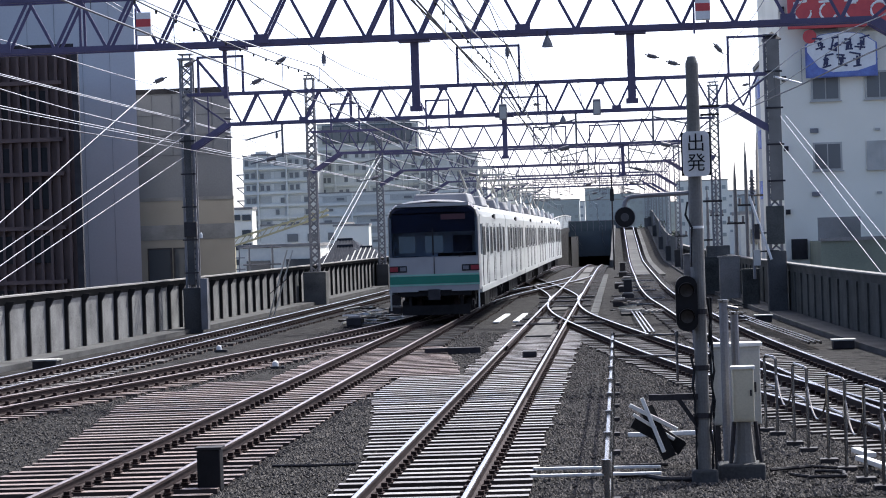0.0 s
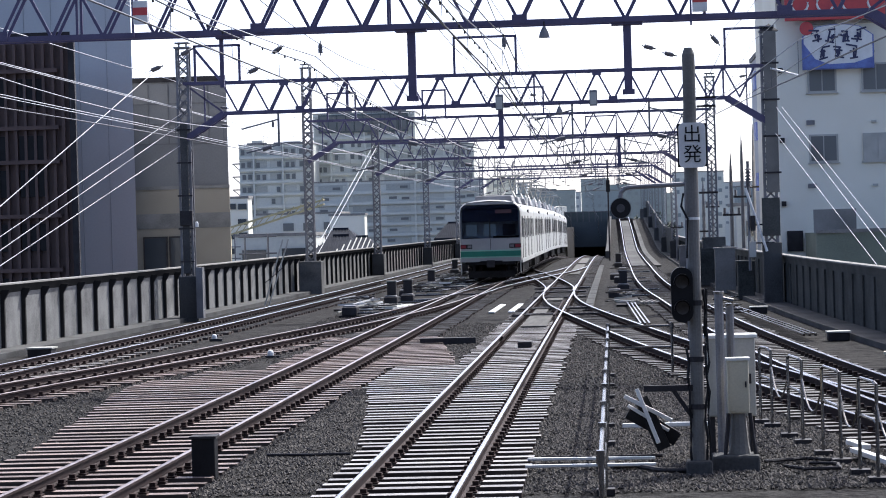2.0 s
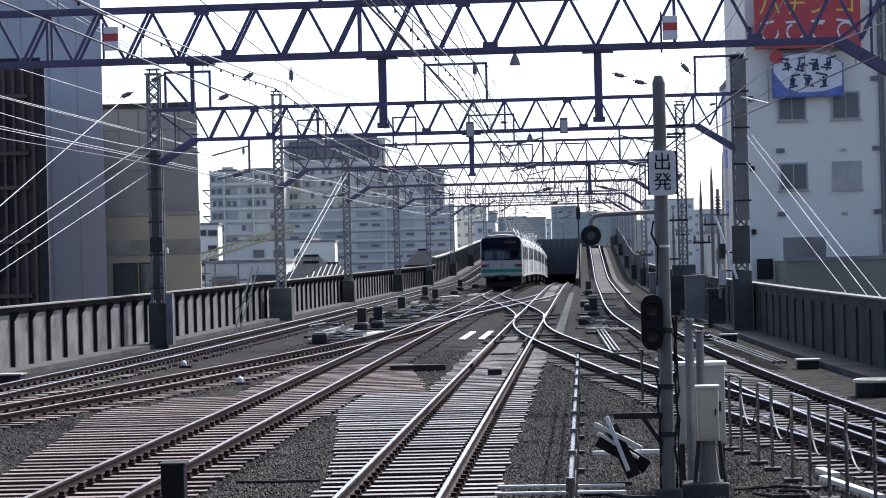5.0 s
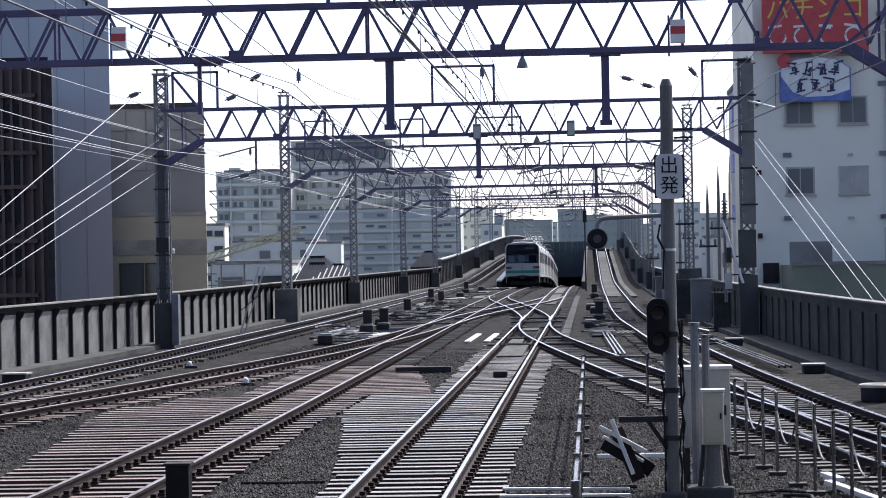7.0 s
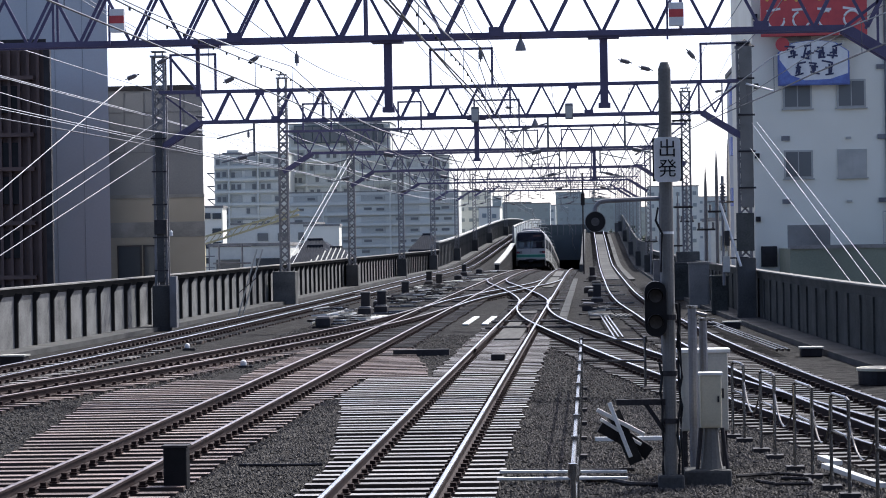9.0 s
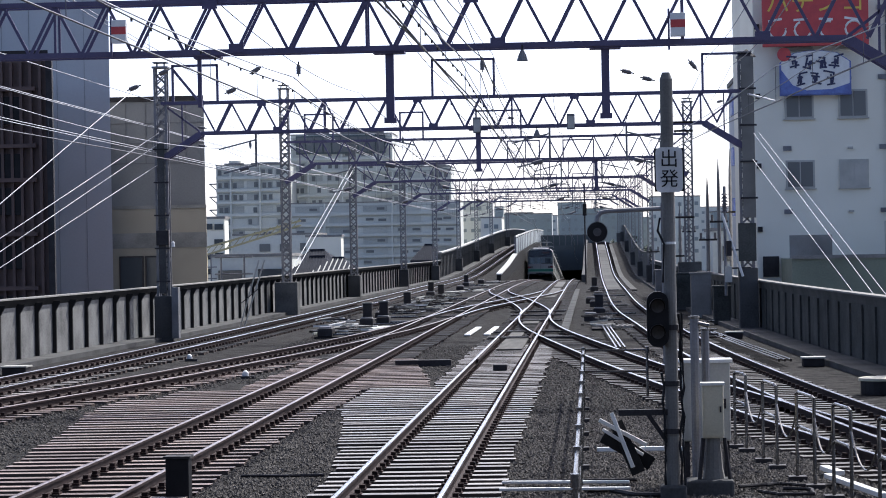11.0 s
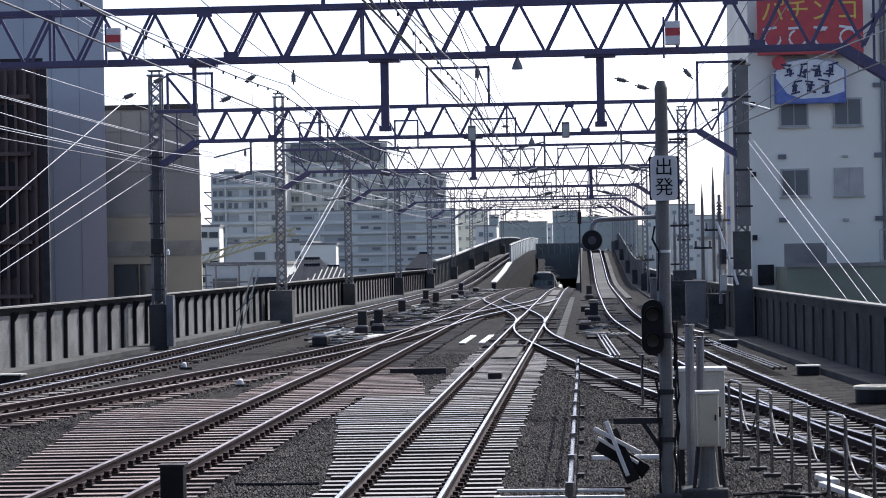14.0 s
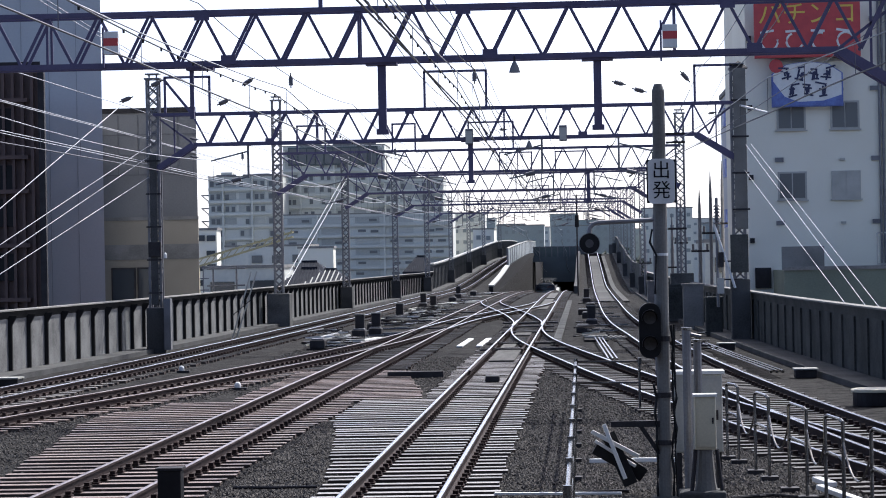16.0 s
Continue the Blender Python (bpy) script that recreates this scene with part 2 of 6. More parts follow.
# ---- building helpers ----
class Geo:
    """Collects plain solids, then becomes one mesh."""

    def __init__(self):
        self.v, self.f = [], []

    def add(self, verts, faces):
        k = len(self.v)
        self.v.extend(tuple(p) for p in verts)
        self.f.extend(tuple(i + k for i in f) for f in faces)
        return self

    def box(self, c, s, m=None):
        x, y, z = (a / 2 for a in s)
        pts = [Vector((i * x, j * y, k * z)) for k in (-1, 1) for j in (-1, 1) for i in (-1, 1)]
        if m:
            pts = [m @ p for p in pts]
        return self.add([(p.x + c[0], p.y + c[1], p.z + c[2]) for p in pts],
                        [(0, 2, 3, 1), (4, 5, 7, 6), (0, 1, 5, 4), (2, 6, 7, 3), (0, 4, 6, 2), (1, 3, 7, 5)])

    def span(self, x0, x1, y0, y1, z0, z1):
        return self.box(((x0 + x1) / 2, (y0 + y1) / 2, (z0 + z1) / 2), (x1 - x0, y1 - y0, z1 - z0))

    def beam(self, p, q, w, h=None, up=(0, 0, 1)):
        """A bar from p to q; w across, h along up."""
        p, q, h = Vector(p), Vector(q), h or w
        d = (q - p).normalized()
        s = d.cross(Vector(up))
        s = (s if s.length > 1e-4 else d.cross(Vector((1, 0, 0)))).normalized() * (w / 2)
        t = s.cross(d).normalized() * (h / 2)
        pts = [e + a * s + b * t for e in (p, q) for a, b in ((-1, -1), (1, -1), (1, 1), (-1, 1))]
        return self.add(pts, [(0, 3, 2, 1), (4, 5, 6, 7), (0, 1, 5, 4), (1, 2, 6, 5), (2, 3, 7, 6), (3, 0, 4, 7)])

    def tube(self, pts, r, n=8, caps=True):
        pts = [Vector(p) for p in pts]
        rs = r if isinstance(r, (list, tuple)) else [r] * len(pts)
        rings, k = [], len(self.v)
        for i, p in enumerate(pts):
            d = (pts[min(i + 1, len(pts) - 1)] - pts[max(i - 1, 0)]).normalized()
            s = d.cross(Vector((0, 0, 1)))
            s = (s if s.length > 1e-3 else d.cross(Vector((1, 0, 0)))).normalized()
            t = s.cross(d).normalized()
            rings += [p + (s * math.cos(2 * math.pi * j / n) + t * math.sin(2 * math.pi * j / n)) * rs[i] for j in range(n)]
        faces = [(i * n + j, i * n + (j + 1) % n, (i + 1) * n + (j + 1) % n, (i + 1) * n + j) for i in range(len(pts) - 1) for j in range(n)]
        if caps:
            faces += [tuple(range(n))[::-1], tuple((len(pts) - 1) * n + j for j in range(n))]
        return self.add(rings, faces)

    def sweep(self, path, profile):
        """A closed profile of (side, up) carried along a level path of (x, y, z)."""
        pts, n = [Vector(p) for p in path], len(profile)
        rings = []
        for i, p in enumerate(pts):
            d = pts[min(i + 1, len(pts) - 1)] - pts[max(i - 1, 0)]
            s = Vector((d.y, -d.x, 0)).normalized()
            rings += [p + s * a + Vector((0, 0, b)) for a, b in profile]
        faces = [(i * n + j, (i + 1) * n + j, (i + 1) * n + (j + 1) % n, i * n + (j + 1) % n) for i in range(len(pts) - 1) for j in range(n)]
        faces += [tuple(range(n)), tuple((len(pts) - 1) * n + j for j in range(n))[::-1]]
        return self.add(rings, faces)

    def mesh(self, name, mat, smooth=False, sides=None):
        me = bpy.data.meshes.new(name)
        me.from_pydata(self.v, [], self.f)
        me.materials.append(M[mat])
        bm = bmesh.new()
        bm.from_mesh(me)
        bmesh.ops.recalc_face_normals(bm, faces=bm.faces)
        # upward faces keep the timber colour, the rest take its shaded tone
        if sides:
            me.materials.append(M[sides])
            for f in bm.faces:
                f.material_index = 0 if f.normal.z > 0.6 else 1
        bm.to_mesh(me)
        bm.free()
        if smooth:
            me.shade_smooth()
        return me


def part(name, geo, mat, parent=None, label="", smooth=False, bevel=0.0):
    ob = new(name, geo.mesh(name, mat, smooth) if isinstance(geo, Geo) else geo)
    ob.parent = parent
    if label:
        tagged(ob, label)
    if bevel:
        b = ob.modifiers.new("bevel", "BEVEL")
        b.width, b.segments, b.limit_method = bevel, 2, "ANGLE"
    return ob


def thing(name, label, category, group="", kind="", at=(0, 0, 0)):
    ob = new(name)
    ob.empty_display_size = 0.2
    ob.location = at
    return tagged(ob, label, category, group, kind)


def smooth_path(keys):
    """A smooth function through (y, x) keys."""
    ys, xs = [k[0] for k in keys], [k[1] for k in keys]
    n = len(ys)
    d = [(xs[i + 1] - xs[i]) / (ys[i + 1] - ys[i]) for i in range(n - 1)]
    t = [d[0]] + [(d[i - 1] + d[i]) / 2 for i in range(1, n - 1)] + [d[-1]]

    def f(y):
        if y <= ys[0]:
            return xs[0] + (y - ys[0]) * t[0]
        if y >= ys[-1]:
            return xs[-1] + (y - ys[-1]) * t[-1]
        i = max(j for j in range(n - 1) if ys[j] <= y)
        h = ys[i + 1] - ys[i]
        s = (y - ys[i]) / h
        return (2 * s ** 3 - 3 * s ** 2 + 1) * xs[i] + (s ** 3 - 2 * s ** 2 + s) * h * t[i] + (3 * s ** 2 - 2 * s ** 3) * xs[i + 1] + (s ** 3 - s ** 2) * h * t[i + 1]
    return f


def dip(y):
    """Rail level of the two middle tracks, which go down beyond 165 m."""
    if y < 165:
        return 0.0
    z = -0.000076 * (min(y, 270) - 165) ** 2
    if y > 270:
        z -= 0.016 * (min(y, 420) - 270) + 0.0003 * (min(y, 320) - 270) ** 2
    if y > 320:
        z -= 0.026 * (min(y, 420) - 320)
    return z


def climb(y):
    """Rail level of the outer tracks, which climb a ramp beyond 215 m."""
    if y < 215:
        return 0.0
    if y < 258:
        return 0.0004 * (y - 215) ** 2
    return min(0.74 + 0.0344 * (y - 258), 3.2) if y < 340 else 3.2


RAMP = smooth_path([(200, 0.0), (234, 0.02), (262, 0.48), (294, 1.15), (330, 1.97), (366, 2.9), (395, 3.2), (420, 3.25)])


def climb_a(y):
    """Rail level of the outer track beside the parapet, which climbs a ramp of its own beyond 234 m."""
    return 0.0 if y < 205 else RAMP(min(y, 420))


def level(y):
    return 0.0


LINE_A = smooth_path([(20, -14.3), (56, -12.85), (70, -12.4), (90, -12.05), (110, -11.82), (130, -11.7), (160, -11.6), (232, -11.6), (291, -11.5), (323, -11.4), (365, -10.9), (400, -10.4), (440, -9.9)])
LINE_B = smooth_path([(20, -14.6), (47.5, -11.05), (54, -10.0), (62, -9.05), (72, -7.95), (82, -7.05), (92, -6.45), (102, -6.08)])
LINE_C = smooth_path([(20, -6.05), (600, -6.05)])
LINE_D = smooth_path([(20, -2.32), (600, -2.45)])
LINE_E = smooth_path([(20, 6.1), (30, 4.6), (40, 3.15), (49, 2.0), (58, 0.95), (67, 0.02), (76, -0.87), (85, -1.66), (94, -2.15), (104, -2.37), (114, -2.385)])
LINE_H = smooth_path([(102, -2.38), (108, -2.46), (117, -2.92), (125, -3.45), (140, -4.6), (152, -5.55), (160, -5.95), (166, -6.05)])
LINE_F = smooth_path([(20, 6.0), (30, 5.05), (40, 4.15), (51, 3.45), (68, 2.68), (88, 2.1), (105, 1.65), (160, 1.4), (240, 1.35), (316, 1.15), (400, 0.9)])
LINE_G = smooth_path([(100, -6.05), (112, -5.6), (124, -4.75), (136, -3.75), (148, -2.8), (158, -2.4)])


wall_left = smooth_path([(20, -17.65), (56, -16.2), (84, -15.31), (116, -14.95), (150, -14.75), (186, -14.5), (236, -14.3), (262, -14.02), (294, -13.85), (330, -13.55), (366, -12.6), (400, -11.9), (440, -11.5)])
mast_left = smooth_path([(50, -15.2), (84, -14.28), (116, -14.03), (150, -14.12), (186, -13.85), (222, -13.75), (258, -13.55), (294, -13.35), (330, -13.05), (366, -12.1), (400, -11.4)])


def wall_right(y):
    return LINE_F(y) + 3.45


# ---- the ground and the viaduct ----
tagged(part("ground", Geo().box((0, 900, -8.5), (6000, 6000, 0.4)), "street"), "streets and yards far below the viaduct", "ground", kind="structure")


def ballast_bed():
    bed = thing("ballast_bed", "dark grey-brown gravel ballast between the tracks", "ballast", kind="structure")
    ys = [-60, -20, 10] + list(range(20, 204, 4)) + list(range(204, 421, 6)) + [600]
    for lo, hi, z in ((lambda y: wall_left(y) - 0.6, lambda y: -7.9, climb_a), (lambda y: -7.9, lambda y: -0.62, dip), (lambda y: -0.62, lambda y: wall_right(y) + 0.6, climb)):
        rings = []
        for y in ys:
            a, b = lo(y), hi(y)
            rings.append((a, y, -7.5))
            for s in range(9):
                x = a + (b - a) * s / 8
                rings.append((x, y, z(y) - 0.215 + (0 if s in (0, 8) else 0.02 * noise.noise((x * 0.7, y * 0.4, 0)))))
            rings.append((b, y, -7.5))
        part("gravel_strip", Geo().add(rings, [(i * 11 + s, i * 11 + s + 1, (i + 1) * 11 + s + 1, (i + 1) * 11 + s) for i in range(len(ys) - 1) for s in range(10)]), "ballast", bed)
    return bed


ballast_bed()


# ---- tracks ----
GAUGE = 1.19
RAIL_SIDE = [(-0.062, -0.15), (0.062, -0.15), (0.062, -0.137), (0.012, -0.122), (0.012, -0.042), (0.034, -0.032), (0.034, -0.004), (-0.034, -0.004), (-0.034, -0.032), (-0.012, -0.042), (-0.012, -0.122), (-0.062, -0.137)]
RAIL_HEAD = [(-0.029, -0.004), (0.029, -0.004), (0.025, 0.003), (0.012, 0.006), (-0.012, 0.006), (-0.025, 0.003)]


def line_points(line, z, y0, y1, side):
    out, y = [], y0
    while y < y1 + 0.01:
        dx = line(y + 0.5) - line(y - 0.5)
        k = math.hypot(1, dx)
        out.append((line(y) + side / k, y - side * dx / k, z(y)))
        y += 2.0 if y < 160 else 4.0
    return out


def track(name, label, line, z, y0, y1, wood="sleeper", ends=None, near=(26, 92), pitch=0.6, skip=(), worn=66):
    """One line of rails on sleepers; ends(y) gives how far a sleeper reaches to either side of the centre line."""
    t = thing(name, label, "railway track", kind="structure")
    for s in (-1, 1):
        p = line_points(line, z, y0, y1, s * GAUGE / 2)
        r = part("rail", Geo().sweep(p, RAIL_SIDE), "rail", t)
        part("rail_head", Geo().sweep(p, RAIL_HEAD), "railhead_dull" if wood == "sleeper_red" else "railhead", r, "shiny worn running surface")
    unit = {}
    rest, clips = Geo(), Geo()
    y, count, rnd = y0, 0, random.Random(len(name) * 7 + int(y0))
    while y < y1:
        if not any(a < y < b for a, b in skip):
            lo, hi = ends(y) if ends else (-1.08, 1.08)
            lo, hi = lo + rnd.uniform(-0.05, 0.05), hi + rnd.uniform(-0.05, 0.05)
            ang = math.atan2(line(y + 0.5) - line(y - 0.5), 1.0)
            mid, ln = (lo + hi) / 2, hi - lo
            m = pose(line(y) + mid, y - mid * math.sin(ang), z(y) - (0.224 if ln > 3.0 else 0.215) + rnd.uniform(-0.008, 0.008), 0, 0, -math.degrees(ang) + rnd.uniform(-0.5, 0.5))
            if near[0] <= y <= near[1] and count < 290:
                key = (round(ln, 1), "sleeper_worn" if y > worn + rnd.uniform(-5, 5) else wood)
                if key not in unit:
                    unit[key] = Geo().box((0, 0, 0), (key[0], 0.21, 0.13)).mesh("sleeper", key[1], False, "sleeper_side_shade")
                ob = new("sleeper", unit[key])
                ob.parent, ob.matrix_basis = t, m
                count += 1
            else:
                rest.box(m.translation, (ln, 0.21, 0.13), m.to_3x3())
            if y < 130:
                for s in (-1, 1):
                    c = Vector((line(y) + s * GAUGE / 2, y, z(y)))
                    clips.box(c + Vector((0, 0, -0.142)), (0.30, 0.17, 0.02))
                    for e in (-1, 1):
                        clips.box(c + Vector((e * 0.10, 0, -0.115)), (0.07, 0.09, 0.06))
        y += pitch
    if rest.v:
        tagged(part("far_sleepers", rest.mesh("far_sleepers", "sleeper_worn", False, "sleeper_side_shade"), "sleeper_worn", t), kind="stuff")
    if clips.v:
        tagged(part("rail_fastenings", clips, "clip", t), kind="stuff")
    return t


def step_ends(lo, hi, changes):
    def f(y):
        a, b = lo, hi
        for y0, y1, na, nb in changes:
            if y0 <= y <= y1:
                a, b = na(y) if callable(na) else na, nb(y) if callable(nb) else nb
        return a, b
    return f


def lay_tracks():
    track("track_1", "outer running line on weathered sleepers beside the parapet", LINE_A, climb_a, 4, 440, ends=step_ends(-1.08, 1.08, []), near=(40, 100))
    track("track_2", "rusty crossover line that runs into the middle track", LINE_B, level, 20, 101, "sleeper_red", step_ends(-1.2, 1.2, [(70, 101, -1.3, 0.6)]), near=(34, 88))
    track("track_3", "straight track with long timbers at its switches", LINE_C, dip, 4, 590, "sleeper_red",
          step_ends(-1.1, 1.2, [(22, 48, lambda y: -2.0 - 0.1 * max(0, y - 34), 1.2), (46, 53, lambda y: -3.3 if y < 50 else -2.7, 1.3), (53, 66, -1.45, lambda y: 2.6 - 0.095 * (y - 53.5)), (66, 590, -1.2, 1.3)]), near=(26, 92))
    track("track_4", "straight track with bright rails on pale worn timbers", LINE_D, dip, 4, 590, "sleeper",
          step_ends(-1.08, 1.2, [(34, 45.6, lambda y: -1.2 - (y - 34) * 0.088, 1.2), (45.6, 53, -2.36, 1.2)]), near=(26, 92), worn=76)
    track("track_5", "line that curves in from the side and joins the straight track", LINE_E, level, 22, 113, "sleeper_dark", step_ends(-1.15, 1.15, [(72, 113, -0.5, 1.3)]), near=(26, 80), skip=((82, 114),))
    track("track_6", "curved outer track that climbs a ramp", LINE_F, climb, 4, 420, "sleeper_dark", step_ends(-1.08, 1.08, []), near=(26, 100))
    track("track_7", "far crossover line between the straight tracks", LINE_G, level, 100, 158, "sleeper_dark", step_ends(-0.8, 0.8, []), near=(0, 0), skip=((100, 115), (146, 160)))
    track("track_8", "far crossover line that swings back over the other one", LINE_H, level, 103, 165, "sleeper_dark", step_ends(-0.8, 0.8, []), near=(0, 0), skip=((100, 118), (128, 138), (150, 166)))
    # check rails beside the crossings, and the boards between the rails
    for x0, x1, y0, y1 in ((-2.86, -2.86, 62, 76), (-1.92, -1.92, 76, 90), (-2.9, -2.9, 92, 100)):
        t = thing("check_rail", "short dark check rail beside the running rail", "rail", "check rails")
        p = [(x0 + (x1 - x0) * k / 7, y0 + (y1 - y0) * k / 7, -0.002) for k in range(8)]
        r = part("rail", Geo().sweep(p, RAIL_SIDE), "rail", t)
        part("rail_head", Geo().sweep(p, RAIL_HEAD), "rail", r)
    for x0, x1, y0, y1 in ((-2.72, -2.0, 70.5, 78.5), (-2.72, -2.3, 80.5, 86.0), (-2.65, -2.05, 93.5, 96.5), (-2.7, -2.1, 140.0, 172.0), (-2.7, -2.1, 176.0, 200.0)):
        plank("crossing_board", "pale worn timber boarding between the rails", ((x0 + x1) / 2, y0), ((x0 + x1) / 2, y1), x1 - x0, 0.04, "boarding", -0.125, "boarding")


# ---- parapets ----
def parapet(name, label, line, y0, y1, side, panel, height, zf, cap="concrete"):
    """Ribbed wall; side: +1 faces the tracks on its right."""
    w = thing(name, label, "wall", kind="structure")
    steps = [y0 + i * 2.0 for i in range(int((y1 - y0) / 2))]
    cop = [(line(y), y, zf(y)) for y in [y0 + i * 4.0 for i in range(int((y1 - y0) / 4) + 1)]]
    part("wall_body", Geo().sweep(cop, [(-0.12, -7.3), (0.12, -7.3), (0.12, height - 0.26), (-0.12, height - 0.26)]), panel, w)
    o, e = (0.26, -0.10) if side > 0 else (-0.2, 0.10)
    lip = [(e, height - 0.26), (side * 0.12, height - 0.26), (o - side * 0.03, height - 0.05), (e, height - 0.05)]
    rise = 0.07 if cap == "cabinet" else -0.012
    top = [(e, height - 0.05), (o, height - 0.05), (o, height + rise), (e, height + rise)]
    # near-black lip and ribs: shade under the overhang put into the colour
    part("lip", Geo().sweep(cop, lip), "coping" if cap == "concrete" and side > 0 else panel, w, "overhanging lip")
    part("coping", Geo().sweep(cop, top), cap, w, "narrow concrete coping")
    rib = Geo()
    rib.span(0, 0.10 if side > 0 else 0.045, -0.06, 0.06, -0.2, height - 0.44 if side > 0 else height - 0.28)
    if side > 0:
        rib.add([(0, -0.06, height - 0.44), (0, 0.06, height - 0.44), (0.10, -0.06, height - 0.44), (0.10, 0.06, height - 0.44), (0.25, -0.06, height - 0.17), (0.25, 0.06, height - 0.17), (0, -0.06, height - 0.17), (0, 0.06, height - 0.17)],
            [(0, 1, 3, 2), (2, 3, 5, 4), (4, 5, 7, 6), (0, 2, 4, 6), (1, 7, 5, 3), (0, 6, 7, 1)])
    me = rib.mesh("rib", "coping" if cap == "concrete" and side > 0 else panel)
    for y in steps[:150]:
        ob = new("rib", me)
        ob.parent = w
        ob.matrix_basis = pose(line(y) + side * 0.121, y, zf(y), 0, 0, 0 if side > 0 else 180)
    # a ledge at its foot
    part("ledge", Geo().sweep([(x + side * 0.55, y, z) for x, y, z in cop], [(-0.4, -0.4), (0.4, -0.4), (0.4, -0.07), (-0.4, -0.07)]), "concrete_dark", w, "low concrete ledge")
    return w


parapet("wall_1", "pale ribbed concrete parapet wall with a shade-darkened lip", wall_left, 40, 236, 1, "panel", 1.6, climb_a)
parapet("wall_6", "taller grey ribbed parapet wall along the ramp with a bright coping", wall_left, 236, 432, 1, "panel_mid", 2.25, climb_a, "cabinet")
parapet("wall_2", "ribbed parapet wall, its shade put into the dark panel colour", wall_right, 34, 330, -1, "panel_dark", 1.5, climb)


# ---- overhead line gantries ----
BEAM_Z, TRUSS = 6.72, 1.02


def lattice_mast(parent, x, y, base, top, foot, w=0.37):
    width = 0.62 if y < 100 else (1.05 if y < 120 else 0.72)
    foot = foot if y < 120 else 1.4
    g = Geo()
    for sx in (-1, 1):
        for sy in (-1, 1):
            g.beam((x + sx * w / 2, y + sy * w / 2, base), (x + sx * w / 2, y + sy * w / 2, top), 0.075, 0.075, (0, 1, 0))
    z, k = base + 0.3, 1
    while z < top - 0.4:
        for sy in (-1, 1):
            g.beam((x - k * w / 2, y + sy * w / 2, z), (x + k * w / 2, y + sy * w / 2, z + 0.36), 0.045, 0.02, (0, 1, 0))
            g.beam((x + k * w / 2, y + sy * w / 2, z), (x - k * w / 2, y + sy * w / 2, z + 0.36), 0.045, 0.02, (0, 1, 0))
        for sx in (-1, 1):
            g.beam((x + sx * w / 2, y - k * w / 2, z), (x + sx * w / 2, y + k * w / 2, z + 0.36), 0.02, 0.045, (0, 1, 0))
        z, k = z + 0.36, -k
    g.box((x, y, top), (w + 0.16, w + 0.16, 0.06))
    g.box((x, y, top + 0.16), (w + 0.1, w + 0.1, 0.04))
    for s in (-1, 1):
        g.beam((x + s * w / 3, y, top), (x + s * w / 3, y, top + 0.16), 0.05)
    m = part("mast", g, "steel_grey", parent, "lattice steel mast")
    part("mast_foot", Geo().box((x, y, base + foot / 2 - 0.1), (width, width, foot + 0.2)), "panel_mid" if 100 < y < 120 else "concrete_dark", parent, "concrete footing", bevel=0.03)
    return m


PANEL = 1.04


